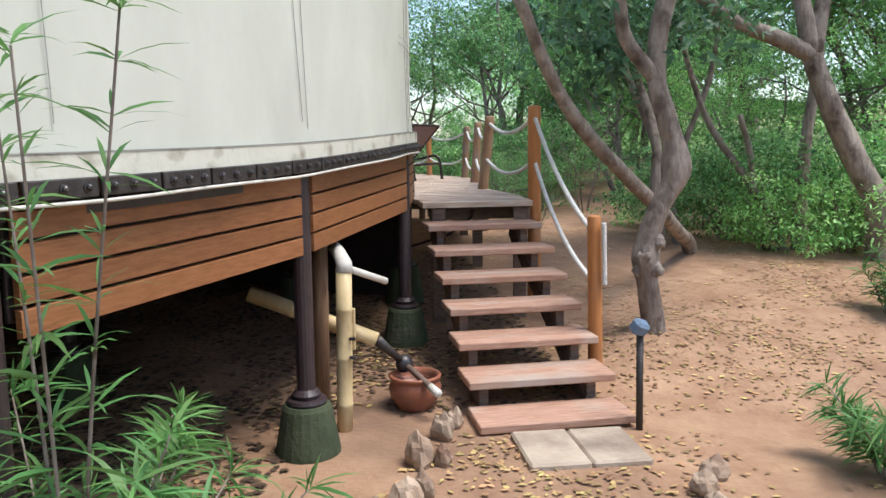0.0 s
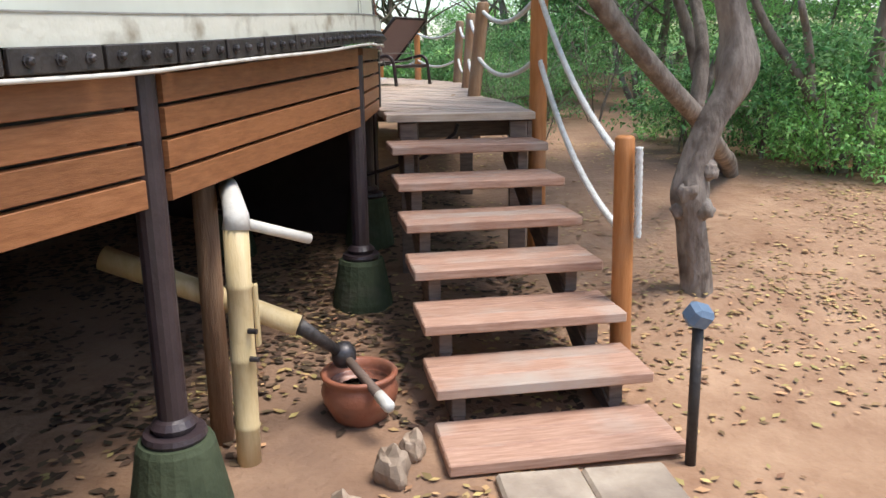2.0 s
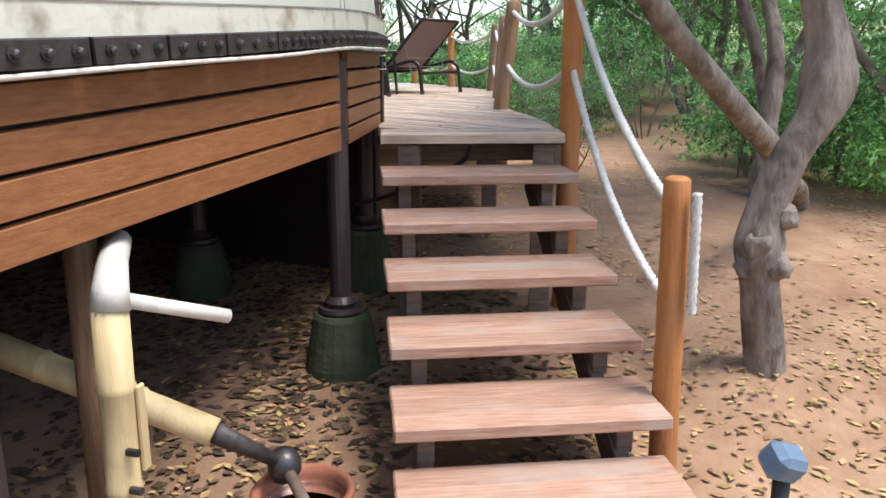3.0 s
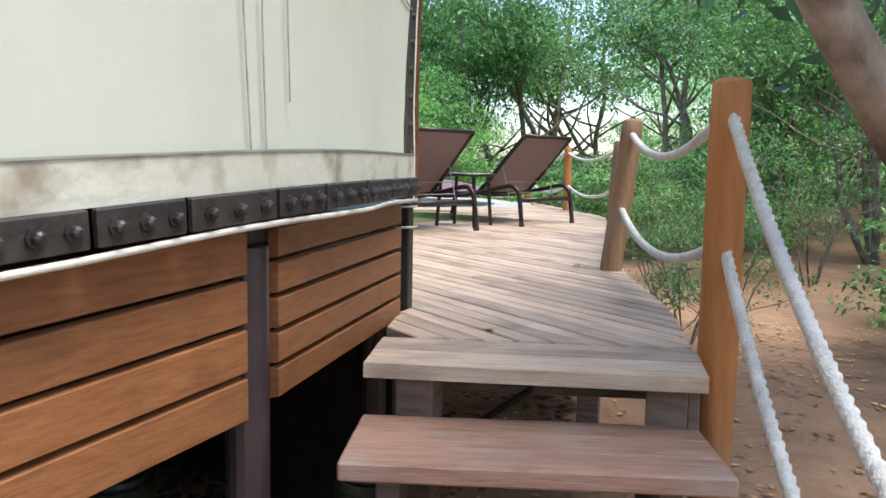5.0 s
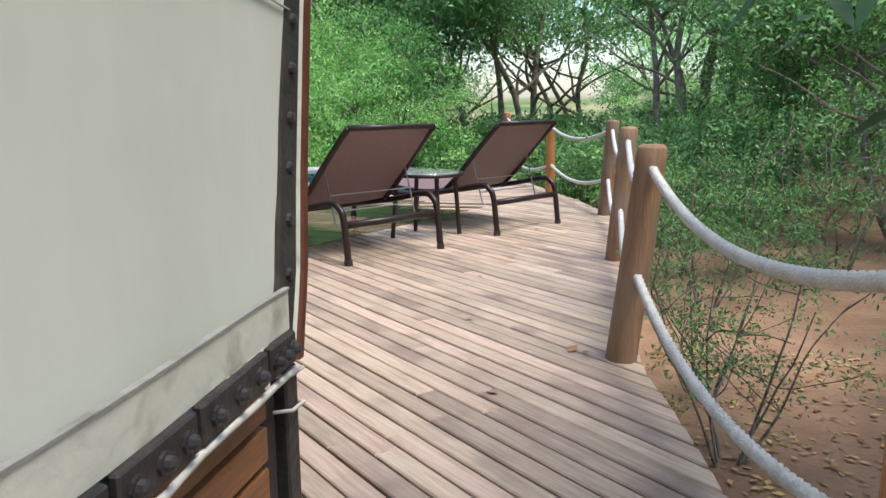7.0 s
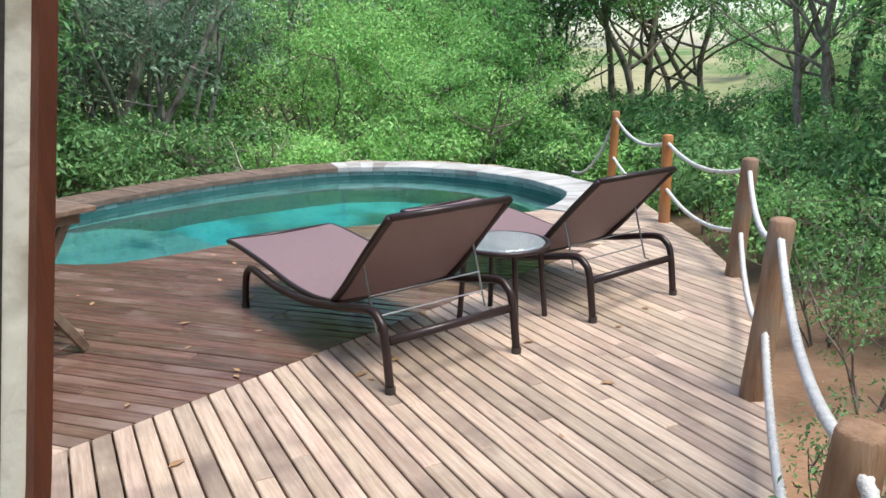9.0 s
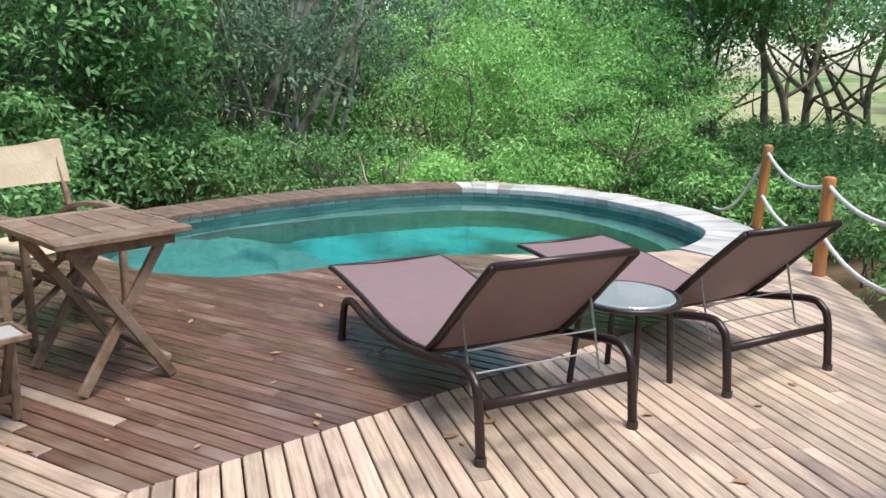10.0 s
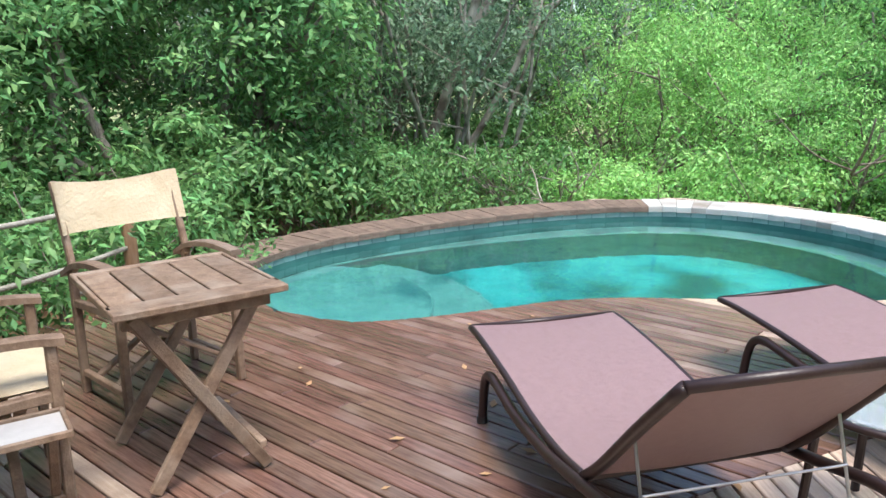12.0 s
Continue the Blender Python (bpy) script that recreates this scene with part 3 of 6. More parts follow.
def make_tent():
    tent = thing("safari_tent", "large cream canvas safari tent on a raised platform", "tent")
    top = 3.3
    back = [(-3.4, 7.9), (-6.2, 6.6), (-7.4, 3.6), (-6.3, 0.9), (-4.3, 0.2)]
    ring = WALL + back
    # canvas on the far sides
    def panel(a, b, z0=1.69):
        g = Geo()
        g.bar((a[0], a[1], (z0 + top) / 2), (b[0], b[1], (z0 + top) / 2), 0.03, top - z0, ch=0.005)
        g.make("canvas_wall", M_CANVAS, tent)
    for i in range(5, len(ring)):
        panel(ring[i], ring[(i + 1) % len(ring)])
    # one taut canvas wall along the walk, raked at its front end
    g = Geo()
    rows = 9
    m = len(BELT)
    for side in (0, 1):
        for r in range(rows + 1):
            s = r / rows
            for k, (p, nrm) in enumerate(zip(BELT, BELT_N)):
                z0 = p.z + 0.035
                z = z0 + (top - z0) * s
                t = max(0.0, (k - (m - 1) * 0.75) / ((m - 1) * 0.25))
                off = 0.012 * math.sin(k * 0.55) * math.sin(math.pi * s) + 0.008 * noise.noise(Vector((p.x * 2, p.y * 2, z * 2))) - 0.015 * side
                bx, by = edge_bow(z)
                g.v.append((p.x + nrm.x * off + bx * t, p.y + nrm.y * off + by * t, z))
    q0 = (rows + 1) * m
    for r in range(rows):
        for k in range(m - 1):
            q = r * m + k
            g.f.append((q, q + 1, q + m + 1, q + m))
            g.f.append((q0 + q, q0 + q + m, q0 + q + m + 1, q0 + q + 1))
    g.make("canvas_wall", M_CANVAS, tent, "taut cream canvas with grime streaks", smooth=True)
    # front: canvas set back under the roof
    g = Geo()
    a, b = Vector((-0.5, 6.72)), Vector((-3.3, 7.62))
    g.bar((a.x, a.y, 2.3), (b.x, b.y, 2.3), 0.04, 2.03, ch=0.01)
    g.make("front_wall", M_CANVAS, tent)
    # roof
    g = Geo()
    cx, cy = -3.6, 4.2
    low = [(x + (x - cx) * 0.05, y + (y - cy) * 0.05, top) for x, y in ring]
    low[4] = (-0.50, 7.55, top)
    low[5] = (-3.3, 8.6, top)
    mid = [(cx + (x - cx) * 0.55, cy + (y - cy) * 0.55, 4.5) for x, y, z in low]
    g.v = low + mid + [(cx, cy, 5.1)]
    k = len(low)
    for i in range(k):
        j = (i + 1) % k
        g.f += [(i, j, k + j, k + i), (k + i, k + j, 2 * k)]
    rf = g.make("roof", M_CANVAS, tent)
    md = rf.modifiers.new("thickness", 'SOLIDIFY')
    md.thickness = 0.03
    # hem, belt plates, bolts and cord along the foot of the wall
    def strip(z0, z1, off, thick, name, material, label=""):
        g = Geo()
        m = len(BELT)
        for p, nrm in zip(BELT, BELT_N):
            for o, z in ((off, z0), (off + thick, z0), (off + thick, z1), (off, z1)):
                g.v.append((p.x + nrm.x * o, p.y + nrm.y * o, p.z + z))
        for k in range(m - 1):
            for q in range(4):
                g.f.append((4 * k + q, 4 * k + (q + 1) % 4, 4 * k + 4 + (q + 1) % 4, 4 * k + 4 + q))
        g.f += [(3, 2, 1, 0), tuple(4 * (m - 1) + q for q in range(4))]
        g.make(name, material, tent, label)
    strip(0.030, 0.105, 0.012, 0.008, "canvas_hem", M_HEM, "stained canvas hem")
    strip(0.104, 0.108, 0.012, 0.011, "hem_seam", M_SEAM)
    strip(-0.085, -0.05, -0.075, 0.04, "ring_beam", M_DARK)
    run = [0.0]
    for a, b in zip(BELT, BELT[1:]):
        run.append(run[-1] + (b - a).length)

    def along(d):
        for k in range(len(BELT) - 1):
            if run[k + 1] >= d:
                t = (d - run[k]) / (run[k + 1] - run[k])
                return BELT[k].lerp(BELT[k + 1], t), BELT_N[k].lerp(BELT_N[k + 1], t).normalized()
        return BELT[-1], BELT_N[-1]
    rng = random.Random(3)
    d = 0.01
    while d < run[-1] - 0.1:
        ln = rng.choice((0.2, 0.26, 0.26, 0.3))
        p0, n0 = along(d)
        p1, n1 = along(min(d + ln - 0.014, run[-1] - 0.004))
        g = Geo()
        g.bar(p0 + n0 * 0.026, p1 + n1 * 0.026, 0.016, 0.060, ch=0.006)
        plate = g.make("belt_plate", M_BLACK, tent, "black bolted strap plate")
        for s in (0.17, 0.5, 0.83):
            nn = n0.lerp(n1, s).normalized()
            c = p0.lerp(p1, s) + nn * 0.034
            g = Geo()
            g.tube([c, c + nn * 0.005, c + nn * 0.0055, c + nn * 0.014, c + nn * 0.018], [0.016, 0.016, 0.011, 0.010, 0.005], 8)
            g.make("bolt", M_BOLT, plate)
        d += ln
    g = Geo()
    g.tube([p + nrm * (0.032 + 0.003 * math.sin(k * 1.7)) + Vector((0, 0, -0.042 + 0.003 * math.sin(k * 0.9))) for k, (p, nrm) in enumerate(zip(BELT, BELT_N))], 0.0065, 8)
    g.make("edge_cord", M_PIPE, tent, "white edging cord", smooth=True)
    # raked front edges: bolted strip and wood trim
    def ribbon(line, w, d):
        """A strip of w by d swept along a line, its wide side lengthways."""
        g = Geo()
        for p in line:
            g.v += [(p.x - d / 2, p.y - w / 2, p.z), (p.x + d / 2, p.y - w / 2, p.z), (p.x + d / 2, p.y + w / 2, p.z), (p.x - d / 2, p.y + w / 2, p.z)]
        m = len(line)
        g.f = [(4 * k + q, 4 * k + (q + 1) % 4, 4 * k + 4 + (q + 1) % 4, 4 * k + 4 + q) for k in range(m - 1) for q in range(4)]
        g.f += [(3, 2, 1, 0), tuple(4 * (m - 1) + q for q in range(4))]
        return g
    for foot, sgn in ((Vector((-0.289, 6.925, 0)), 1), (Vector((-3.46, 7.80, 0)), -1)):
        def edge_line(dx, dy):
            out = []
            for z in np.linspace(1.66, 3.3, 34):
                bx, by = edge_bow(z)
                out.append(foot + Vector((bx * sgn + dx * sgn, by + dy, z)))
            return out
        st = ribbon(edge_line(-0.006, -0.06), 0.07, 0.012).make("edge_strip", M_BLACK, tent, "black bolted strip on the canvas edge")
        for c in edge_line(0.0, -0.06)[1::2]:
            g = Geo()
            g.tube([c, c + Vector((0.008 * sgn, 0, 0)), c + Vector((0.010 * sgn, 0, 0))], [0.013, 0.011, 0.005], 8)
            g.make("bolt", M_BOLT, st)
        ribbon(edge_line(-0.010, -0.012), 0.026, 0.014).make("edge_hem", M_HEM, tent)
        ribbon(edge_line(-0.004, 0.010 if sgn > 0 else 0.035), 0.018 if sgn > 0 else 0.07, 0.020).make("wood_trim", M_TRIM, tent, "varnished red-brown wood trim")
    # stitched seams on the canvas
    def seam(pts, w=0.004):
        g = Geo()
        g.tube(pts, w, 5)
        g.make("seam", M_SEAM, tent)
    def on_wall(d, z, off=0.008):
        p, nrm = along(d)
        k = float(np.interp(d, run, range(len(run))))
        t = max(0.0, (k - (m - 1) * 0.75) / ((m - 1) * 0.25))
        s = (z - p.z - 0.035) / (top - p.z - 0.035)
        o = off + 0.012 * math.sin(k * 0.55) * math.sin(math.pi * s)
        bx, by = edge_bow(z)
        return Vector((p.x + nrm.x * o + bx * t, p.y + nrm.y * o + by * t, z))
    d1, d2, d3 = run[10], run[20], run[30]
    for d, z0, shift in ((d2 + 0.02, 1.77, -0.05), (d2 - 0.03, 1.8, -0.12), (d3 + 0.0, 1.785, -0.03), (d3 - 0.05, 1.785, -0.09), (d3 + 0.09, 1.9, -0.03), (d1 + 0.2, 1.75, -0.05)):
        seam([on_wall(d + shift * q / 12, z0 + (3.25 - z0) * q / 12) for q in range(13)], 0.002)
    seam([on_wall(d3 - 0.05 + 0.05 * q / 4, 1.787) for q in range(5)], 0.002)
    seam([on_wall(d3 - 0.3 + (run[-1] - d3 + 0.27) * q / 30, 2.36 - 0.035 * (q / 30) ** 2) for q in range(31)], 0.0025)
    seam([on_wall(d3 - 0.3 + (run[-1] - d3 + 0.27) * q / 30, 2.405 - 0.035 * (q / 30) ** 2) for q in range(31)], 0.0012)
    # platform floor, skirting boards
    g = Geo()
    ins = [(cx + (x - cx) * 0.985, cy + (y - cy) * 0.985) for x, y in ring]
    k = len(ins)
    g.v = [(x, y, 1.59) for x, y in ins] + [(x, y, 1.50) for x, y in ins]
    g.f = [tuple(range(k)), tuple(range(k, 2 * k))[::-1]] + [(i, (i + 1) % k, k + (i + 1) % k, k + i) for i in range(k)]
    g.make("platform_floor", M_FASCIA, tent)
    for i in range(4):
        a, b = Vector((*WALL[i], 0)), Vector((*WALL[i + 1], 0))
        d = (b - a).normalized()
        nrm = Vector((d.y, -d.x, 0))
        a2, b2 = a + d * (0.06 if i else 0.0), b - d * (0.05 if i < 3 else 0.07)
        za, zc = ((1.09, 1.13), (1.13, 1.175), (1.18, 1.245), (1.26, 1.262))[i]
        ta, tc = BELT_Z[i] - 0.048, BELT_Z[i + 1] - 0.048
        cnt = 5 if i == 3 else 4
        for q in range(cnt):
            g = Geo()
            lo_a, hi_a = za + (ta - za) * q / cnt + 0.004, za + (ta - za) * (q + 1) / cnt - 0.004
            lo_b, hi_b = zc + (tc - zc) * q / cnt + 0.004, zc + (tc - zc) * (q + 1) / cnt - 0.004
            vs = []
            for p, l, h in ((a2, lo_a, hi_a), (b2, lo_b, hi_b)):
                for o, z in ((0.006, l), (0.028, l + 0.003), (0.030, l + 0.005), (0.030, h - 0.005), (0.028, h - 0.003), (0.006, h)):
                    vs.append(p + nrm * o + Vector((0, 0, z)))
            g.add(vs, [(k, (k + 1) % 6, 6 + (k + 1) % 6, 6 + k) for k in range(6)] + [(5, 4, 3, 2, 1, 0), (6, 7, 8, 9, 10, 11)])
            g.make("skirting_board", M_SKIRT, tent)
        zm = (za + zc) / 2
        g = Geo()
        g.bar(a2 - nrm * 0.03 + Vector((0, 0, (1.55 + zm) / 2)), b2 - nrm * 0.03 + Vector((0, 0, (1.55 + zm) / 2)), 0.02, 1.5 - zm)
        g.make("skirt_backing", M_DARK, tent)
    # plain dark walls added on hidden sides to keep light from under the platform
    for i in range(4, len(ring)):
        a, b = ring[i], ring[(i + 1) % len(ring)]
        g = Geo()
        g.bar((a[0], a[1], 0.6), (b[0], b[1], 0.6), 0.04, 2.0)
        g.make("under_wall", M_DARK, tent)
    # poles on concrete feet
    for (x, y), zped, hp, inner in (((-0.615, 4.075), 0.44, 0.33, 0), ((-0.295, 5.845), 0.56, 0.34, 0), ((-0.39, 6.80), 0.72, 0.3, 0), ((-1.12, 2.45), 0.42, 0.32, 0),
                                    ((-1.25, 6.6), 0.66, 0.34, 1), ((-2.2, 4.8), 0.5, 0.34, 1), ((-3.6, 6.4), 0.62, 0.34, 1), ((-4.2, 3.4), 0.5, 0.34, 1), ((-6.0, 4.6), 0.5, 0.34, 1)):
        g = Geo()
        zt = 1.6 if not inner else 1.5
        g.tube([(x, y, zped + 0.05), (x, y, zt)], 0.046 if not inner else 0.05, 16)
        g.lathe([(0.095, zped), (0.10, zped + 0.012), (0.095, zped + 0.028), (0.062, zped + 0.03), (0.072, zped + 0.05), (0.058, zped + 0.068), (0.046, zped + 0.075)], (x, y, 0), 20)
        g.make("pole", M_DARK, tent, "dark painted steel pole with a flanged foot", smooth=False)
        g = Geo()
        gz = ground_z(x, y) - 0.08
        g.lathe([(0.168, gz), (0.16, gz + 0.1), (0.122, zped - 0.02), (0.112, zped), (0.0, zped)], (x, y, 0), 20)
        g.make("concrete_foot", M_CONC, tent, "mossy green concrete foot")
    g = Geo()
    g.tube([(-0.42, 6.72, 0.86), (0.0, 6.6, 1.0), (0.18, 6.57, 1.14), (0.2, 6.57, 1.2)], 0.012, 6)
    g.make("brace", M_DARK, tent)
    # strip of ribs by the corner
    g = Geo()
    g.bar((-0.325, 6.94, 1.27), (-0.325, 6.94, 1.64), 0.035, 0.05, up=(0, 1, 0))
    g.make("corner_strip", M_BLACK, tent)
    for z in (1.56, 1.63):
        g = Geo()
        g.tube([(-0.33, 6.90, z), (-0.298, 6.92, z), (-0.298, 6.97, z)], 0.004, 6)
        g.make("cord_loop", M_PIPE, tent)


make_tent()


# ---- stairs ----
U, V = Vector((0.975, 0.222, 0)), Vector((-0.222, 0.975, 0))
RUN = Vector((-0.0605, 0.281, 0))


def make_stairs():
    st = thing("wooden_stairs", "open wooden stairs of seven weathered treads leading to the deck", "stairs")
    rng = random.Random(2)
    for k in range(7):
        z = 0.262 + 0.1455 * k
        fl = Vector((0.236, 4.235, z)) + RUN * k
        w = 0.85
        depth = 0.33
        tr = None
        for q in range(3):
            y0, y1 = depth * q / 3, depth * (q + 1) / 3 - 0.003
            c = fl + U * (w / 2) + V * ((y0 + y1) / 2) + Vector((0, 0, -0.0225))
            m = Matrix((U, V, Vector((0, 0, 1)))).transposed().to_4x4()
            m.translation = c
            g = Geo().box((0, 0, 0), (w + rng.uniform(-0.004, 0.004), y1 - y0, 0.045), None, 0.006)
            ob = g.make("tread_board", M_TREAD, st)
            ob.matrix_basis = m
        # blocks under the tread on the stringers
        for s in (0.10, w - 0.12):
            a = fl + U * s + V * 0.06 + Vector((0, 0, -0.047))
            g = Geo()
            hh = 0.11 if k else 0.1
            g.box((0, 0, -hh / 2), (0.055, 0.16, hh), Matrix.Translation(a + V * 0.10) @ Matrix((U, V, Vector((0, 0, 1)))).transposed().to_4x4(), 0.004)
            g.make("bracket_block", M_FASCIA, st)
    for s in (0.10, 0.72):
        a = Vector((0.236, 4.235, 0)) + U * s + V * 0.12
        b = a + RUN * 6.9
        g = Geo()
        g.bar(a + Vector((0, 0, 0.06)), b + Vector((0, 0, 0.06 + 0.1455 * 6.9)), 0.05, 0.13)
        g.make("stringer", M_FASCIA, st, "dark damp stringer")


make_stairs()


def make_slabs():
    for i, (c, rz) in enumerate((((0.567, 4.05), 10), ((0.857, 4.10), 10))):
        g = Geo().box((0, 0, 0), (0.29, 0.44, 0.05), None, 0.012)
        ob = g.make("paving_slab", M_SLAB)
        ob.matrix_basis = pose(c[0], c[1], ground_z(*c) + 0.01, 0, 0, rz)
        tagged(ob, "worn pale stone slab in the soil before the stairs", "slab", "slabs before the stairs")


make_slabs()


# ---- railing ----
def post_mesh(h, r, seed, lean=(0, 0), below=0.0):
    g = Geo()
    n = 14
    pts = [(lean[0] * s * h, lean[1] * s * h, s * h) for s in np.linspace(0, 1, n)]
    pts = [(p[0], p[1], p[2]) for p in pts]
    if below:
        pts = [(0, 0, -below)] + pts
    rs = [r * (1.08 - 0.12 * i / len(pts)) for i in range(len(pts))]
    top = pts[-1]
    pts += [(top[0], top[1], top[2] + r * 0.18), (top[0], top[1], top[2] + r * 0.3)]
    rs += [r * 0.86, r * 0.6]
    g.tube(pts, rs, 18, wob=0.10, seed=seed)
    return g


POSTS = {}


def make_post(key, x, y, z, h, r, material, lean=(0, 0), below=0.0, label="", holes=(0.93, 0.42)):
    ob = post_mesh(h, r, len(POSTS) + 3, lean, below).make("railing_post", material, smooth=True)
    ob.matrix_basis = pose(x, y, z)
    tagged(ob, label or "weathered round timber railing post leaning slightly", "post", "railing posts")
    POSTS[key] = [Vector((x + lean[0] * h * s, y + lean[1] * h * s, z + h * s)) for s in holes]


make_post("p0", 0.955, 5.16, 0.2, 1.05, 0.043, M_POST, (-0.02, 0.0), 0.1, "orange-stained round post beside the stairs", (0.93, 0.62))
make_post("p1", 0.678, 6.60, 0.34, 1.655, 0.052, M_POST, (-0.003, 0.01), 0.2, "tall orange-stained round post at the head of the stairs", (0.965, 0.755))
make_post("p2", 0.278, 8.235, DECK - 0.02, 0.73, 0.05, M_LOG, (0.10, 0.04), 0.4, "", (0.93, 0.45))
make_post("p3", 0.185, 9.995, DECK - 0.02, 0.74, 0.05, M_LOG, (0.065, 0.07), 0.4)
make_post("p4", 0.03, 11.82, DECK - 0.02, 0.745, 0.05, M_LOG, (0.055, 0.0), 0.4)
make_post("p5", -0.575, 13.28, DECK - 0.02, 0.72, 0.043, M_POST, (-0.02, 0.05), 0.4, "orange-brown round railing post by the pool")
make_post("p6", -1.33, 14.95, DECK - 0.02, 0.78, 0.043, M_POST, (0.03, 0.0), 0.4, "orange-brown round railing post by the pool")
make_post("pz", -4.52, 8.42, DECK - 0.02, 0.80, 0.047, M_POST, (-0.02, 0.0), 0.3, "orange-stained round post behind the canvas chair", (0.92, 0.5))
make_post("py", -5.35, 9.95, DECK - 0.02, 0.74, 0.043, M_LOG, (0.0, 0.0), 0.3, "", (0.92, 0.5))


def rope(a, b, drop, r=0.0155, material=None, label=""):
    g = Geo()
    ln = (Vector(b) - Vector(a)).length
    n = max(20, int(ln / (0.009 if ln < 2.6 and a[1] < 9 else 0.018)))
    g.tube(sag(a, b, drop, n), r, 12, lobes=3, twist=75.0)
    ob = g.make("railing_rope", material or M_ROPE, smooth=True)
    tagged(ob, label or "white twisted rope slung between railing posts", "rope", "railing ropes")


for k in (0, 1):
    rope(POSTS["p0"][k] + Vector((0, 0, 0.0 if k else -0.02)), POSTS["p1"][k], 0.10 if k == 0 else 0.13, 0.0165)
    rope(POSTS["p1"][k], POSTS["p2"][k], 0.12 if k == 0 else 0.13)
    rope(POSTS["p2"][k], POSTS["p3"][k], 0.14)
    rope(POSTS["p3"][k], POSTS["p4"][k], 0.15)
    rope(POSTS["p4"][k], POSTS["p5"][k], 0.10)
    rope(POSTS["p5"][k], POSTS["p6"][k], 0.12)
    rope(POSTS["pz"][k], POSTS["py"][k], 0.03, 0.016, M_ROPE2, "grey weathered twisted rope behind the chairs")
rope(POSTS["p6"][0], (-1.89, 15.58, DECK + 0.03), 0.2)
rope((0.985, 5.11, 1.22), (0.995, 5.11, 0.84), 0.0, 0.016, None, "rope tail hanging down the stair post")
rope((-4.545, 8.36, 2.02), (-4.55, 8.36, 1.66), 0.0, 0.022, M_ROPE2, "grey rope tail hanging down the post")


# ---- furniture ----
def make_lounger(at, label):
    lo = thing("sun_lounger", label, "sun lounger", at, "loungers by the pool")
    hw = 0.355
    for s in (-1, 1):
        g = Geo()
        y = s * hw
        side = smooth_line([(-0.02, y, 0.012), (0.012, y, 0.24), (0.05, y, 0.305), (0.13, y, 0.325), (0.40, y, 0.27), (0.70, y, 0.225), (1.0, y, 0.215), (1.2, y, 0.24), (1.30, y, 0.25), (1.365, y, 0.225), (1.40, y, 0.16), (1.43, y, 0.012)], 6)
        g.tube(side, 0.019, 10)
        g.make("side_frame", M_FRAME, lo, "dark brown bent tube frame and legs", smooth=True)
        for x in (-0.02, 1.43):
            Geo().tube([(x, y, 0.0), (x, y, 0.03)], 0.023, 10).make("foot_cap", M_BLACK, lo)
        g = Geo()
        bed = smooth_line([(1.66, y * 0.94, 0.335), (1.5, y * 0.94, 0.33), (1.2, y * 0.94, 0.30), (0.9, y * 0.94, 0.258), (0.66, y * 0.94, 0.25), (0.47, y * 0.94, 0.27)], 6)
        g.tube(bed, 0.014, 8)
        g.make("bed_rail", M_FRAME, lo, smooth=True)
        g = Geo()
        g.tube(smooth_line([(0.47, y * 0.94, 0.27), (0.36, y * 0.94, 0.365), (0.18, y * 0.92, 0.555), (0.0, y * 0.90, 0.735)], 4), 0.018, 10)
        g.make("back_rail", M_FRAME, lo, smooth=True)
        g = Geo()
        g.tube([(0.24, y * 0.86, 0.50), (0.15, y * 0.86, 0.20), (0.12, y * 0.86, 0.195)], 0.005, 6)
        g.make("strut", M_STEEL, lo, "thin steel backrest strut")
    for x, z, r in ((0.0, 0.735, 0.016), (0.012, 0.215, 0.02), (1.66, 0.335, 0.014), (0.50, 0.25, 0.014)):
        g = Geo()
        wd = hw * (0.90 if z > 0.5 else 0.94)
        g.tube([(x, -wd, z), (x, wd, z)], r, 10)
        g.make("crossbar", M_FRAME, lo, smooth=True)
    for x, z in ((0.19, 0.36), (0.17, 0.27)):
        Geo().tube([(x, -hw * 0.86, z), (x, hw * 0.86, z)], 0.004, 6).make("support_rod", M_STEEL, lo, "thin steel rod")
    # two slings
    def sling(line, name):
        g = Geo()
        n = 12
        for side in (0, 1):
            for (x, z) in line:
                for k in range(n + 1):
                    t = k / n
                    dip = 0.012 * math.sin(math.pi * t)
                    g.v.append((x, -hw * 0.92 + 2 * hw * 0.92 * t, z - dip - 0.004 * side))
        rows = len(line)
        m = rows * (n + 1)
        for r in range(rows - 1):
            for k in range(n):
                q = r * (n + 1) + k
                g.f += [(q, q + 1, q + n + 2, q + n + 1), (m + q, m + q + n + 1, m + q + n + 2, m + q + 1)]
        g.make(name, M_SLING, lo, "mauve woven sling", smooth=True)
    bed = [(p.x, p.z + 0.008) for p in smooth_line([(1.66, 0, 0.338), (1.5, 0, 0.333), (1.2, 0, 0.303), (0.9, 0, 0.261), (0.66, 0, 0.253), (0.47, 0, 0.273)], 5)]
    sling(bed, "bed_sling")
    sling([(0.465 - 0.465 * t, 0.278 + 0.462 * t - 0.012 * math.sin(math.pi * t)) for t in np.linspace(0, 1, 9)], "back_sling")
    return lo


LOUNGE_ANG = 150.2
lounger = make_lounger(pose(-1.045, 9.80, DECK, 0, 0, LOUNGE_ANG), "mauve sling sun lounger with brown frame, backrest raised, near the chairs")
second = copy_thing(lounger, pose(-0.46, 10.97, DECK, 0, 0, LOUNGE_ANG + 2))
tagged(second, "mauve sling sun lounger with brown frame, backrest raised, beside the railing")


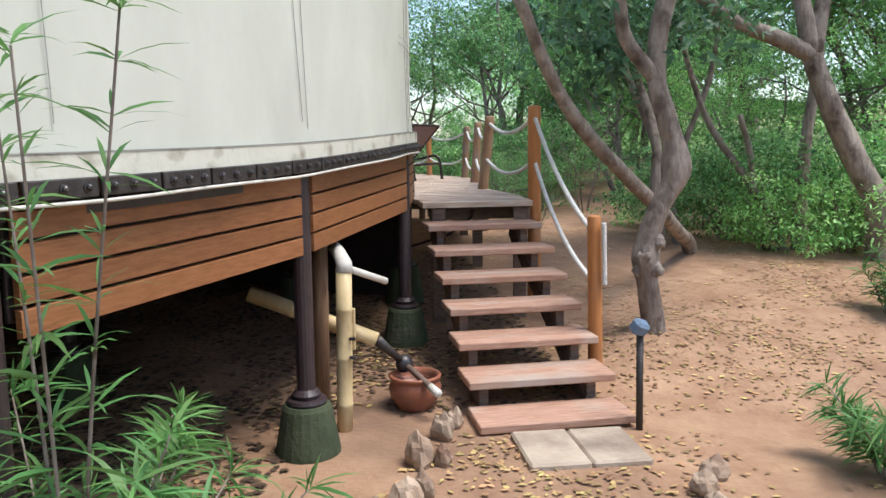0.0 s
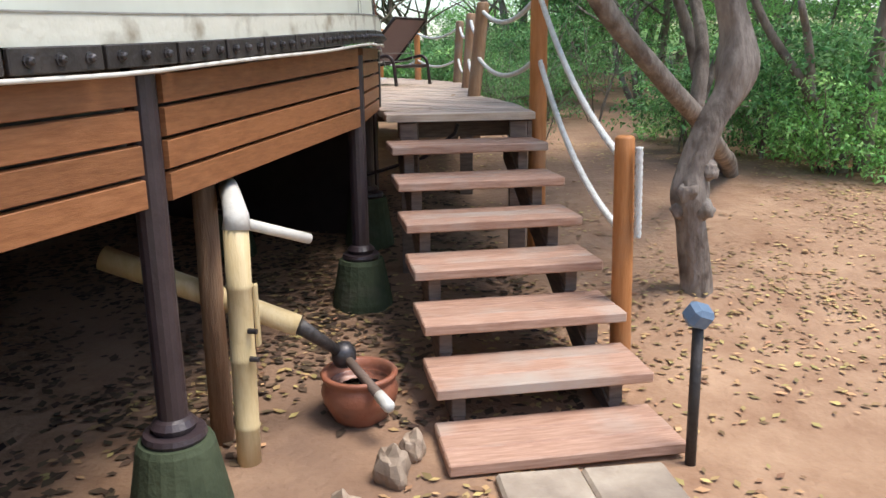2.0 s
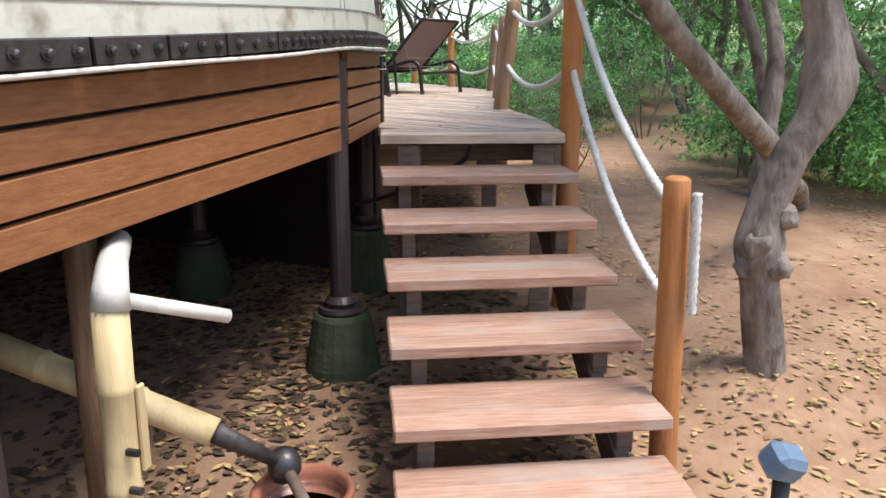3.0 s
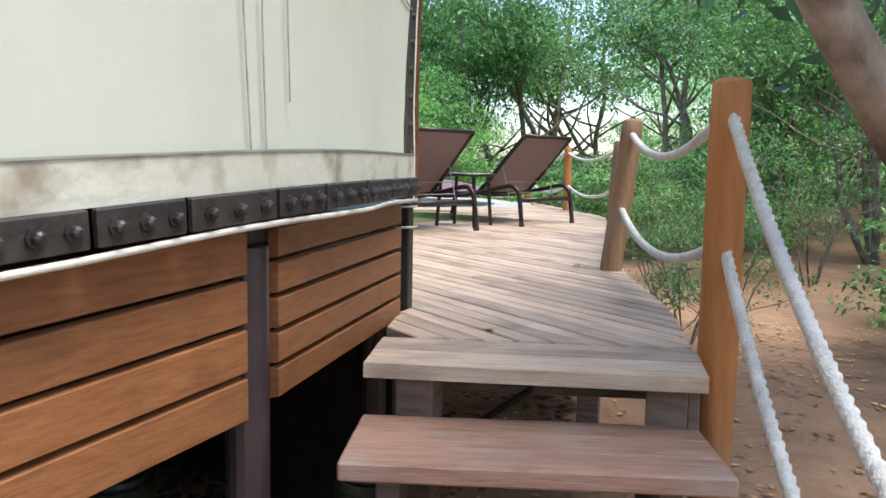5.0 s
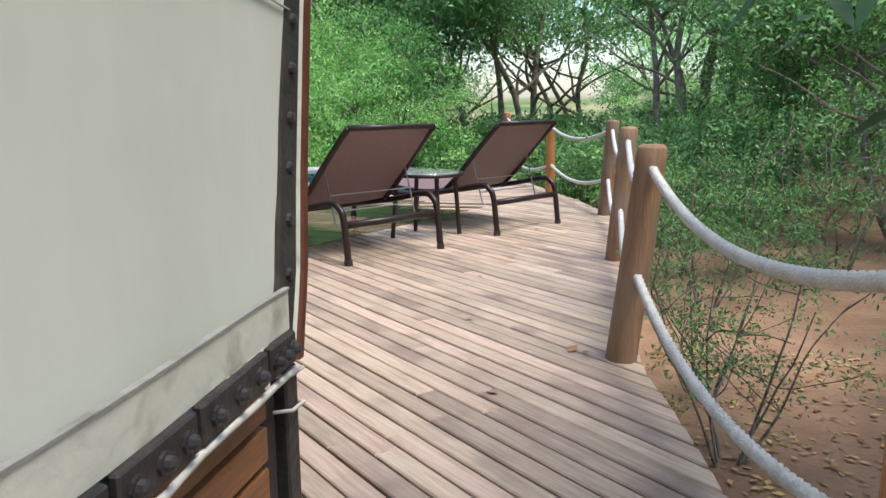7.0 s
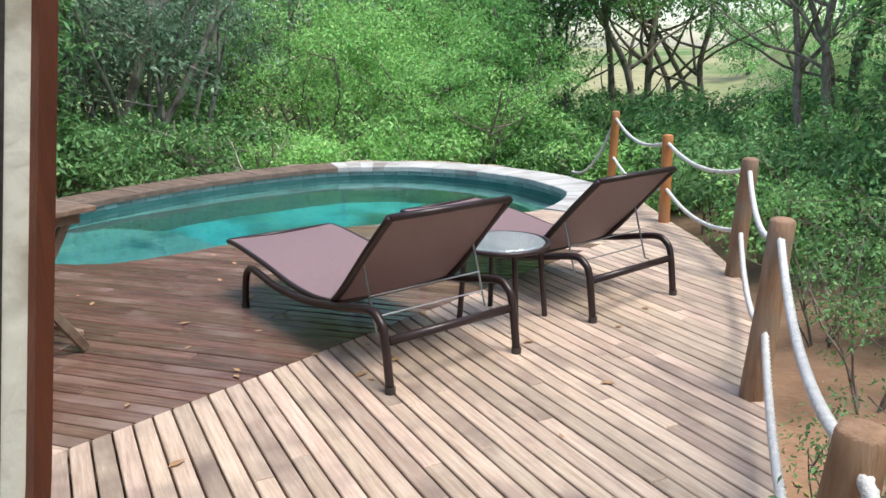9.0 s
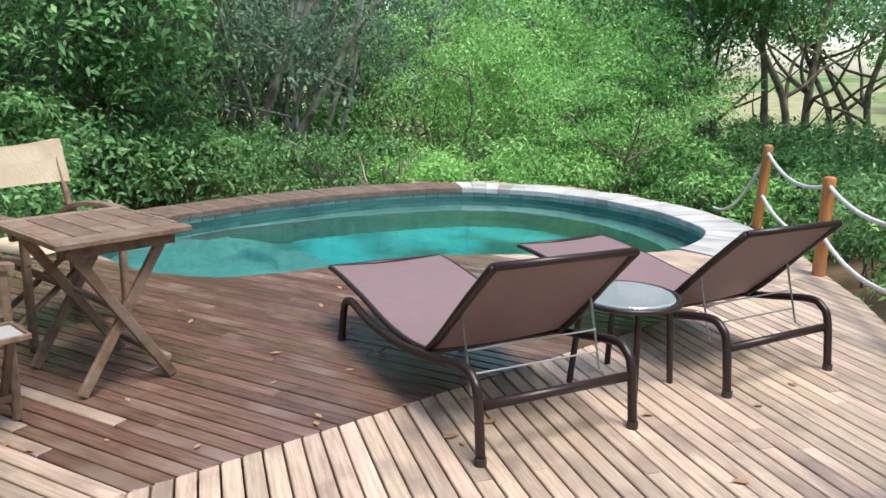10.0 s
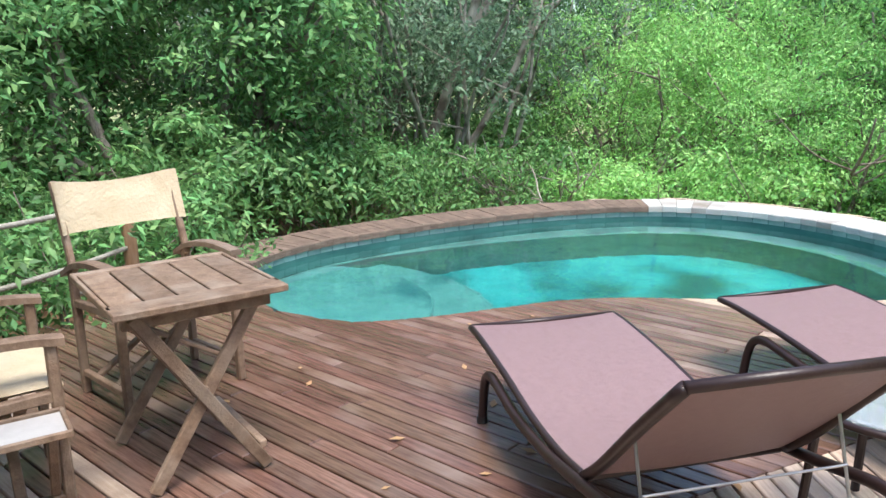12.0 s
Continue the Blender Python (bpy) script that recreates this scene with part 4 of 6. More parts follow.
def make_side_table():
    t = thing("side_table", "low round glass-topped side table with brown legs, wet", "side table", pose(-1.06, 10.52, DECK))
    Geo().lathe([(0.0, 0.415), (0.212, 0.415), (0.217, 0.42), (0.217, 0.425), (0.212, 0.43), (0.0, 0.43)], n=32).make("glass_top", M_GLASS, t, "wet glass top", smooth=False)
    g = Geo()
    ring = [(0.24 * math.cos(a), 0.24 * math.sin(a), 0.415) for a in np.linspace(0, 2 * math.pi, 33)]
    g.tube(ring, 0.012, 8, caps=False)
    g.make("rim", M_FRAME, t, smooth=True)
    for a in (35, 125, 215, 305):
        c, s = math.cos(radians(a)), math.sin(radians(a))
        Geo().tube([(0.20 * c, 0.20 * s, 0.41), (0.235 * c, 0.235 * s, 0.0)], 0.015, 8).make("leg", M_FRAME, t)


make_side_table()


def make_table():
    t = thing("folding_table", "weathered slatted wooden folding table on crossed legs", "table", pose(-3.06, 9.22, DECK, 0, 0, -8))
    # x: long side, y: short side
    lx, ly, h = 0.66, 0.59, 0.70
    for k in range(5):
        y = -ly / 2 + 0.018 + (ly - 0.036) * (k + 0.5) / 5
        Geo().box((-0.03, y, h - 0.012), (lx - 0.16, (ly - 0.036) / 5 - 0.008, 0.022), None, 0.003).make("slat", M_TEAK, t)
    for x in (lx / 2 - 0.055, -lx / 2 + 0.02):
        w = 0.11 if x > 0 else 0.04
        Geo().box((x, 0, h - 0.012), (w, ly, 0.026), None, 0.004).make("end_board", M_TEAK, t)
    for y in (-ly / 2 + 0.008, ly / 2 - 0.008):
        Geo().box((-0.02, y, h - 0.012), (lx - 0.10, 0.016, 0.026), None, 0.003).make("edge_board", M_TEAK, t)
    for x in (0.24, -0.24):
        Geo().box((x, 0, h - 0.055), (0.03, ly - 0.08, 0.055), None, 0.004).make("apron", M_TEAK, t)
        for s in (-1, 1):
            g = Geo()
            g.bar((x + 0.016 * s, -s * 0.22, h - 0.04), (x + 0.016 * s, s * 0.20, 0.012), 0.026, 0.045, up=(0, 1, 0))
            g.make("leg", M_TEAK, t)
    Geo().bar((0.25, 0.19, 0.09), (-0.25, 0.19, 0.09), 0.03, 0.03).make("stretcher", M_TEAK, t)
    Geo().bar((0.25, 0.0, 0.35), (-0.25, 0.0, 0.35), 0.025, 0.025).make("stretcher", M_TEAK, t)


make_table()


def make_chair(at, label, tray):
    """A folding canvas armchair that faces +y."""
    c = thing("canvas_armchair", label, "chair", at, "canvas chairs at the table")
    hw = 0.275
    for s in (-1, 1):
        x = s * hw
        Geo().bar((x, 0.21, 0.0), (x, 0.21, 0.62), 0.036, 0.036, up=(0, 1, 0), ch=0.006).make("front_leg", M_TEAK, c)
        Geo().bar((x, -0.21, 0.0), (x, -0.21, 0.58), 0.036, 0.036, up=(0, 1, 0), ch=0.006).make("rear_leg", M_TEAK, c)
        arm = smooth_line([(x, -0.28, 0.555), (x, -0.16, 0.61), (x, 0.0, 0.638), (x, 0.14, 0.638), (x, 0.25, 0.625)], 5)
        g = Geo()
        vs, fs = [], []
        for p in arm:
            for dx, dz in ((-0.028, -0.013), (0.028, -0.013), (0.028, 0.011), (0.02, 0.015), (-0.02, 0.015), (-0.028, 0.011)):
                vs.append((p.x + dx, p.y, p.z + dz))
        for i in range(len(arm) - 1):
            for k in range(6):
                fs.append((i * 6 + k, i * 6 + (k + 1) % 6, i * 6 + 6 + (k + 1) % 6, i * 6 + 6 + k))
        fs += [tuple(range(6))[::-1], tuple((len(arm) - 1) * 6 + k for k in range(6))]
        g.add(vs, fs).make("armrest", M_TEAK, c)
        Geo().bar((x, -0.19, 0.56), (x, -0.31, 0.97), 0.03, 0.034, up=(0, 1, 0), ch=0.006).make("back_post", M_TEAK, c)
        Geo().bar((x, -0.21, 0.43), (x, 0.23, 0.45), 0.03, 0.036).make("seat_rail", M_TEAK, c)
        Geo().bar((x, -0.2, 0.10), (x, 0.2, 0.10), 0.028, 0.03).make("side_stretcher", M_TEAK, c)
    for s in (-1, 1):
        Geo().bar((-hw + 0.02, 0.09 * s + 0.016, 0.10), (hw - 0.02, 0.09 * s + 0.016, 0.42), 0.02, 0.036, up=(0, 1, 0)).make("cross_leg", M_TEAK, c)
        Geo().bar((hw - 0.02, 0.09 * s - 0.016, 0.10), (-hw + 0.02, 0.09 * s - 0.016, 0.42), 0.02, 0.036, up=(0, 1, 0)).make("cross_leg", M_TEAK, c)
    # seat cushion with soft edges
    g = Geo()
    n = 12
    for side in (1, -1):
        for j in range(n + 1):
            for i in range(n + 1):
                u, v = i / n * 2 - 1, j / n * 2 - 1
                e = max(0.0, 1 - max(abs(u), abs(v)) ** 6)
                g.v.append((u * 0.262, v * 0.235, 0.472 + side * (0.028 * e + 0.002) + 0.004 * noise.noise(Vector((u * 2, v * 2, side)))))
    m = (n + 1) ** 2
    for j in range(n):
        for i in range(n):
            q = j * (n + 1) + i
            g.f += [(q, q + 1, q + n + 2, q + n + 1), (m + q, m + q + n + 1, m + q + n + 2, m + q + 1)]
    g.make("seat_cushion", M_CLOTH, c, "beige canvas seat", smooth=True)
    g = Geo()
    n, rows = 14, 6
    for side in (0, 1):
        for r in range(rows + 1):
            for k in range(n + 1):
                t, s = k / n, r / rows
                z = 0.74 + 0.235 * s - (0.03 * math.sin(math.pi * t) * s)
                y = -0.232 - 0.063 * s - 0.03 * math.sin(math.pi * t) - 0.008 * side + 0.006 * noise.noise(Vector((t * 4, s * 3, 1)))
                if t in (0, 1):
                    y += 0.03
                g.v.append((-hw - 0.02 + (2 * hw + 0.04) * t, y, z))
    m = (rows + 1) * (n + 1)
    for r in range(rows):
        for k in range(n):
            q = r * (n + 1) + k
            g.f += [(q, q + 1, q + n + 2, q + n + 1), (m + q, m + q + n + 1, m + q + n + 2, m + q + 1)]
    g.make("back_rest", M_CLOTH, c, "sagging beige canvas backrest", smooth=True)
    if tray:
        x = hw + 0.125
        tr = Geo().box((x, 0.0, 0.40), (0.19, 0.43, 0.012), None, 0.004).make("tray", M_TRAY, c, "grey fold-out side tray")
        for dx, dy, sx, sy in ((-0.097, 0, 0.014, 0.44), (0.097, 0, 0.014, 0.44), (0, 0.215, 0.19, 0.014), (0, -0.215, 0.19, 0.014)):
            Geo().box((x + dx, dy, 0.407), (sx, sy, 0.022), None, 0.004).make("tray_rim", M_TEAK, tr)
        for y in (-0.17, 0.17):
            Geo().bar((x + 0.03, y, 0.39), (hw, y, 0.12), 0.02, 0.03, up=(0, 1, 0)).make("tray_brace", M_TEAK, c)
    return c


make_chair(pose(-3.21, 8.575, DECK, 0, 0, -10), "weathered wooden canvas armchair with a grey side tray, beside the table", True)
make_chair(pose(-3.80, 9.45, DECK, 0, 0, -86), "weathered wooden canvas armchair with beige sling back, behind the table", False)


# ---- water feature by the stairs ----
def make_bamboo():
    bf = thing("bamboo_fountain", "bamboo water fountain with an upright cane, spout and tilting tube", "fountain")
    x, y = -0.485, 4.36
    gz = ground_z(x, y) - 0.05
    g = Geo()
    pts, rs = [], []
    zs = [gz, 0.33, 0.34, 0.35, 0.58, 0.59, 0.60, 0.84, 0.85, 0.86, 1.05]
    for q, z in enumerate(zs):
        pts.append((x + 0.018 * z, y, z))
        rs.append(0.047 if q in (2, 5, 8) else 0.042)
    g.tube(pts, rs, 16)
    g.make("upright_cane", M_BAMBOO, bf, "thick pale bamboo cane", smooth=True)
    g = Geo()
    g.tube([(x + 0.02, y, 1.04), (x + 0.02, y + 0.01, 1.085), (x - 0.02, y + 0.10, 1.13), (x - 0.07, y + 0.22, 1.15)], [0.046, 0.042, 0.036, 0.034], 12)
    g.make("elbow", M_PIPE, bf, smooth=True)
    g = Geo()
    g.tube([(x + 0.03, y + 0.01, 1.065), (x + 0.21, y + 0.22, 0.96)], 0.019, 10)
    g.make("spout", M_PIPE, bf, "pale bamboo spout", smooth=True)
    Geo().box((x + 0.062, y + 0.02, 0.74), (0.012, 0.03, 0.22), None, 0.003).make("bracket", M_BAMBOO, bf, "split bamboo pivot bracket")
    for dz in (0.60, 0.70):
        Geo().tube([(x + 0.045, y - 0.03, dz), (x + 0.075, y - 0.035, dz)], 0.010, 8).make("peg", M_BOLT, bf)
    g = Geo()
    a, b = Vector((-1.02, 4.54, 0.90)), Vector((-0.33, 4.57, 0.635))
    g.tube([a, a.lerp(b, 0.33), a.lerp(b, 0.34), a.lerp(b, 0.35), a.lerp(b, 0.7), a.lerp(b, 0.71), a.lerp(b, 0.72), b], [0.046, 0.043, 0.047, 0.043, 0.043, 0.047, 0.042, 0.04], 14)
    g.make("tilting_tube", M_BAMBOO, bf, "long tilted bamboo tube", smooth=True)
    g = Geo()
    c = Vector((-0.20, 4.74, 0.455))
    g.tube([b, b.lerp(c, 0.5), c], [0.03, 0.024, 0.018], 10)
    g.make("sleeve", M_BLACK, bf, "black rubber sleeve", smooth=True)
    g = Geo()
    g.lathe([(0.0, -0.05), (0.035, -0.045), (0.05, -0.015), (0.048, 0.02), (0.03, 0.045), (0.0, 0.05)], tuple(c), 14)
    g.make("weight", M_BOLT, bf, "grey round weight", smooth=True)
    g = Geo()
    e = Vector((0.01, 4.47, 0.36))
    g.tube([c, c.lerp(e, 0.65), e], [0.017, 0.019, 0.022], 10)
    g.make("rod", M_FASCIA, bf, smooth=True)
    g = Geo()
    g.tube([c.lerp(e, 0.78), e, e + (e - c).normalized() * 0.01], [0.0225, 0.024, 0.015], 10)
    g.make("rod_tip", M_PIPE, bf, smooth=True)
    g = Geo()
    g.tube([(-0.63, 4.52, gz), (-0.62, 4.52, 1.25)], 0.042, 12, wob=0.08)
    ob = g.make("support_post", M_LOG, smooth=True)
    tagged(ob, "brown round timber post under the platform", "post")
    pot = thing("water_pot", "glazed terracotta bowl with dark water on the soil", "pot", pose(-0.135, 4.70, ground_z(-0.135, 4.70) - 0.02))
    pot.scale = (0.85, 0.85, 0.85)
    Geo().lathe([(0.0, 0.0), (0.10, 0.0), (0.125, 0.03), (0.168, 0.11), (0.178, 0.16), (0.165, 0.20), (0.158, 0.215), (0.172, 0.225), (0.178, 0.24), (0.170, 0.25), (0.150, 0.245), (0.145, 0.21), (0.14, 0.17), (0.0, 0.12)], n=32).make("bowl", M_TERRA, pot, smooth=True)
    Geo().lathe([(0.0, 0.195), (0.147, 0.195)], n=24).make("water", M_WATER, pot)


make_bamboo()


def make_path_light():
    x, y = 1.06, 4.38
    gz = ground_z(x, y)
    pl = thing("path_light", "black path light on a short stake with a blue-grey cap", "lamp", pose(x, y, gz))
    g = Geo()
    g.tube([(0.01, 0.01, -0.1), (0.0, 0.0, 0.51)], 0.019, 10)
    g.make("stake", M_BLACK, pl, smooth=True)
    m = pose(-0.005, -0.01, 0.55, 28, 20, 25)
    Geo().box((0, 0, 0), (0.085, 0.075, 0.075), m, 0.016).make("lamp_head", M_LAMP, pl, "blue-grey lamp head")


M_LAMP = mat("lamp_head_paint", (0.10, 0.15, 0.22), (0.16, 0.22, 0.30), 0.45, 12, 0.1, 50)
make_path_light()


def rock_geo(size, seed):
    g = Geo()
    bm = bmesh.new()
    bmesh.ops.create_icosphere(bm, subdivisions=3, radius=1.0)
    for v in bm.verts:
        p = v.co.copy()
        q = Vector([round(c * 1.6) / 1.6 * 0.35 + c * 0.65 for c in p])
        q *= 1 + 0.28 * noise.noise(p * 1.3 + Vector((seed * 3.1, seed, 0))) + 0.07 * noise.noise(p * 4 + Vector((seed, 0, 0)))
        v.co = Vector((q.x * size[0], q.y * size[1], q.z * size[2]))
    g.add([v.co for v in bm.verts], [[v.index for v in f.verts] for f in bm.faces])
    bm.free()
    return g


def make_rocks():
    for i, (x, y, sx, sy, sz, rz) in enumerate(((0.10, 4.40, 0.045, 0.05, 0.07, 10), (0.04, 4.24, 0.055, 0.07, 0.10, 30), (-0.05, 3.92, 0.065, 0.10, 0.11, 10), (0.06, 3.90, 0.04, 0.05, 0.075, 20),
                                               (-0.01, 3.60, 0.045, 0.06, 0.075, 40), (-0.08, 3.51, 0.065, 0.07, 0.09, 15), (-0.19, 3.38, 0.07, 0.06, 0.07, 60), (1.28, 3.80, 0.09, 0.06, 0.07, 50), (1.18, 3.62, 0.06, 0.06, 0.075, 5),
                                               (1.19, 3.42, 0.05, 0.085, 0.07, 12), (1.29, 3.28, 0.085, 0.07, 0.035, 60), (-0.30, 3.05, 0.08, 0.09, 0.07, 0), (1.4, 2.95, 0.09, 0.09, 0.06, 20))):
        ob = rock_geo((sx, sy, sz), i + 1).make("border_rock", M_STONE, smooth=False)
        ob.matrix_basis = pose(x, y, ground_z(x, y) + sz * 0.35, 8 * math.sin(i), 6 * math.cos(i), rz)
        tagged(ob, "rough pale brown rock edging the path", "rock", "rocks along the path")


make_rocks()

# ---- vegetation ----
def leaf_object(name, P, D, size, material, parent=None, label="", seed=0, ratio=0.38, up=0.5, droop=0.15, N0=None):
    """Many small folded leaves as one mesh: P places, D growing directions, size mean leaf length."""
    rng = np.random.RandomState(seed)
    n = len(P)
    D = D / np.maximum(np.linalg.norm(D, axis=1, keepdims=True), 1e-6)
    nrm = rng.normal(size=(n, 3)) * (1 - up) + np.array([0, 0, 1.0]) * up
    if N0 is not None:
        nrm = N0 + rng.normal(size=(n, 3)) * 0.42
    S = np.cross(D, nrm)
    S /= np.maximum(np.linalg.norm(S, axis=1, keepdims=True), 1e-6)
    Nn = np.cross(S, D)
    L = size * rng.uniform(0.6, 1.3, (n, 1))
    W = L * ratio
    base = P
    tip = P + D * L - np.array([0, 0, 1.0]) * L * droop
    mid = P + D * L * 0.45 - Nn * L * 0.06
    left, right = mid + S * W * 0.5 + Nn * L * 0.08, mid - S * W * 0.5 + Nn * L * 0.08
    co = np.stack([base, left, tip, right], axis=1).reshape(-1, 3)
    idx = np.arange(n)[:, None] * 4
    tri = np.concatenate([idx + np.array([[0, 2, 1]]), idx + np.array([[0, 3, 2]])], axis=1).reshape(-1)
    me = bpy.data.meshes.new(name)
    me.vertices.add(n * 4)
    me.vertices.foreach_set("co", co.astype(np.float32).ravel())
    me.loops.add(n * 6)
    me.loops.foreach_set("vertex_index", tri.astype(np.int32))
    me.polygons.add(n * 2)
    me.polygons.foreach_set("loop_start", np.arange(0, n * 6, 3, dtype=np.int32))
    me.update(calc_edges=True)
    me.materials.append(material)
    ob = new(name, me)
    if parent is not None:
        ob.parent = parent
    if label:
        ob["label"] = label
    return ob


def clump_points(centres, radius, per, seed, flat=0.7):
    """Leaves on the upper shells of rounded clumps: places, directions, facings."""
    rng = np.random.RandomState(seed)
    cc = np.array(centres)
    C = np.repeat(cc, per, axis=0)
    rad = np.repeat(radius * rng.uniform(0.55, 1.35, (len(cc), 1)), per, axis=0)
    q = rng.normal(size=(len(C), 3))
    q[:, 2] = np.where(q[:, 2] < -0.2, -q[:, 2], q[:, 2])
    q /= np.linalg.norm(q, axis=1, keepdims=True)
    r = rng.uniform(0.35, 1.0, (len(C), 1)) ** 0.45 * (1 + 0.25 * rng.normal(size=(len(C), 1)).clip(-1, 1.5))
    off = q * r * rad * np.array([1, 1, flat])
    D = rng.normal(size=q.shape)
    D -= q * np.sum(D * q, axis=1, keepdims=True) * 0.8
    D += q * 0.35
    N0 = q * 0.75 + np.array([0, 0, 0.45])
    return C + off, D, N0


def limb_lines(rng, start, direction, length, steps, wander, rise):
    pts = [Vector(start)]
    d = Vector(direction).normalized()
    for i in range(steps):
        d = (d + Vector((rng.gauss(0, wander), rng.gauss(0, wander), rng.gauss(0, wander) + rise))).normalized()
        pts.append(pts[-1] + d * (length / steps))
    return pts


def make_tree(name, label, seed, height, spread, stems, r0, bark, leaf, leaf_size, clumps, per, crown_lo=0.35, clump_r=0.45, category="tree", lean=0.25, ratio=0.4, low_fill=0.0, stuff_top=1.0):
    """A tapered, forking plant with a crown of many leaf clumps, standing at its base."""
    rng = random.Random(seed)
    t = thing(name, label, category)
    g = Geo()
    tips = []
    for s in range(stems):
        a = rng.uniform(0, 2 * math.pi)
        d = (math.cos(a) * lean * rng.uniform(0.3, 1.2), math.sin(a) * lean * rng.uniform(0.3, 1.2), 1)
        h = height * rng.uniform(0.62, 0.9)
        base = (math.cos(a) * r0 * (1.5 if stems > 1 else 0), math.sin(a) * r0 * (1.5 if stems > 1 else 0), -0.25)
        trunk = smooth_line(limb_lines(rng, base, d, h, 7, 0.13, 0.06), 3)
        n = len(trunk)
        g.tube(trunk, [r0 * (1 - 0.75 * i / n) for i in range(n)], 6, wob=0.15, seed=seed + s)
        for b in range(max(3, int(8 / stems) + 2)):
            i = int(n * rng.uniform(0.3, 0.95))
            i = min(i, n - 1)
            a2 = rng.uniform(0, 2 * math.pi)
            lim = smooth_line(limb_lines(rng, trunk[i], (math.cos(a2), math.sin(a2), rng.uniform(0.1, 0.9)), spread * rng.uniform(0.5, 1.0), 5, 0.22, 0.08), 2)
            m = len(lim)
            g.tube(lim, [max(0.006, r0 * 0.45 * (1 - 0.85 * k / m)) for k in range(m)], 4)
            tips += lim[m // 3:]
        tips.append(trunk[-1])
    g.make("trunk", bark, t, smooth=True)
    cs = []
    while len(cs) < clumps:
        if low_fill and rng.random() < low_fill:
            a, rr = rng.uniform(0, 2 * math.pi), spread * math.sqrt(rng.random()) * 0.95
            c = Vector((math.cos(a) * rr, math.sin(a) * rr, rng.uniform(0.05, 0.75) * height))
        else:
            c = rng.choice(tips) + Vector((rng.gauss(0, 0.28), rng.gauss(0, 0.28), rng.gauss(0.05, 0.22))) * (spread / 2.0)
        if c.z > height * crown_lo * rng.uniform(0.7, 1.0) and c.z < height * 1.08:
            cs.append(tuple(c))
    P, D, N0 = clump_points(cs, clump_r, per, seed)
    leaf_object("crown", P, D, leaf_size, leaf, t, seed=seed, ratio=ratio, N0=N0)
    return t


def place(proto, spots, zoff=0.0, label=""):
    """Copies of a plant at (x, y, turn, scale), set into the ground."""
    rng = random.Random(len(spots))
    for i, (x, y, rz, sc) in enumerate(spots):
        m = pose(x, y, ground_z(x, y) + zoff, 0, 0, rz)
        if i == 0 and not proto.get("placed"):
            proto.matrix_basis = m
            proto["placed"] = 1
            ob = proto
        else:
            ob = copy_thing(proto, m)
        ob.scale = (sc, sc, sc * rng.uniform(0.9, 1.12))


tree_dark = make_tree("woodland_tree", "dark green broadleaf woodland tree", 11, 7.0, 2.6, 2, 0.13, M_BARK, M_LEAF_D, 0.13, 125, 80, 0.28, 0.62)
tree_mid = make_tree("woodland_tree", "mid-green leafy woodland tree", 12, 6.5, 2.6, 2, 0.11, M_BARK, M_LEAF_M, 0.12, 135, 85, 0.12, 0.60, low_fill=0.35)
tree_light = make_tree("feathery_tree", "bright yellow-green feathery bushy tree", 13, 5.0, 2.4, 4, 0.06, M_BARK, M_LEAF_L, 0.09, 120, 125, 0.04, 0.62, low_fill=0.6, ratio=0.34)
tree_grey = make_tree("thicket_tree", "grey-green thicket tree with many pale thin stems", 14, 7.0, 2.3, 6, 0.055, M_BARK2, M_LEAF_G, 0.10, 110, 80, 0.30, 0.50, low_fill=0.05, lean=0.35)
tree_near = make_tree("broadleaf_tree", "dense broadleaf tree with glossy green leaves beside the deck", 19, 6.2, 2.5, 2, 0.12, M_BARK, M_LEAF_M, 0.115, 210, 115, 0.08, 0.55, low_fill=0.4)
tree_high = make_tree("canopy_tree", "tall thin-trunked tree with a high green canopy", 18, 7.5, 3.2, 3, 0.09, M_BARK, M_LEAF_M, 0.12, 125, 100, 0.55, 0.62, lean=0.4)
shrub_mid = make_tree("shrub", "low mid-green leafy shrub", 15, 1.7, 1.0, 5, 0.02, M_BARK, M_LEAF_M, 0.085, 55, 70, 0.05, 0.32, "shrub", 0.5, low_fill=0.5)
shrub_light = make_tree("shrub", "low bright green leafy shrub", 16, 1.4, 1.0, 5, 0.018, M_BARK, M_LEAF_L, 0.08, 55, 75, 0.02, 0.32, "shrub", 0.5, low_fill=0.6)
shrub_twig = make_tree("twiggy_shrub", "open twiggy shrub with small leaves and thin grey stems", 17, 2.6, 0.9, 6, 0.016, M_BARK, M_LEAF_M, 0.05, 75, 34, 0.15, 0.24, "shrub", 0.35)

R = random.Random(77)


def ring(n, h0, h1, d0, d1, s0, s1):
    """n spots between two headings (degrees left of ahead) and two distances from the deck's middle."""
    out = []
    for i in range(n):
        h = radians(h0 + (h1 - h0) * (i + R.uniform(0.1, 0.9)) / n)
        d = R.uniform(d0, d1)
        out.append((0.05 - math.sin(h) * d, 7.0 + math.cos(h) * d, R.uniform(0, 360), R.uniform(s0, s1)))
    return out


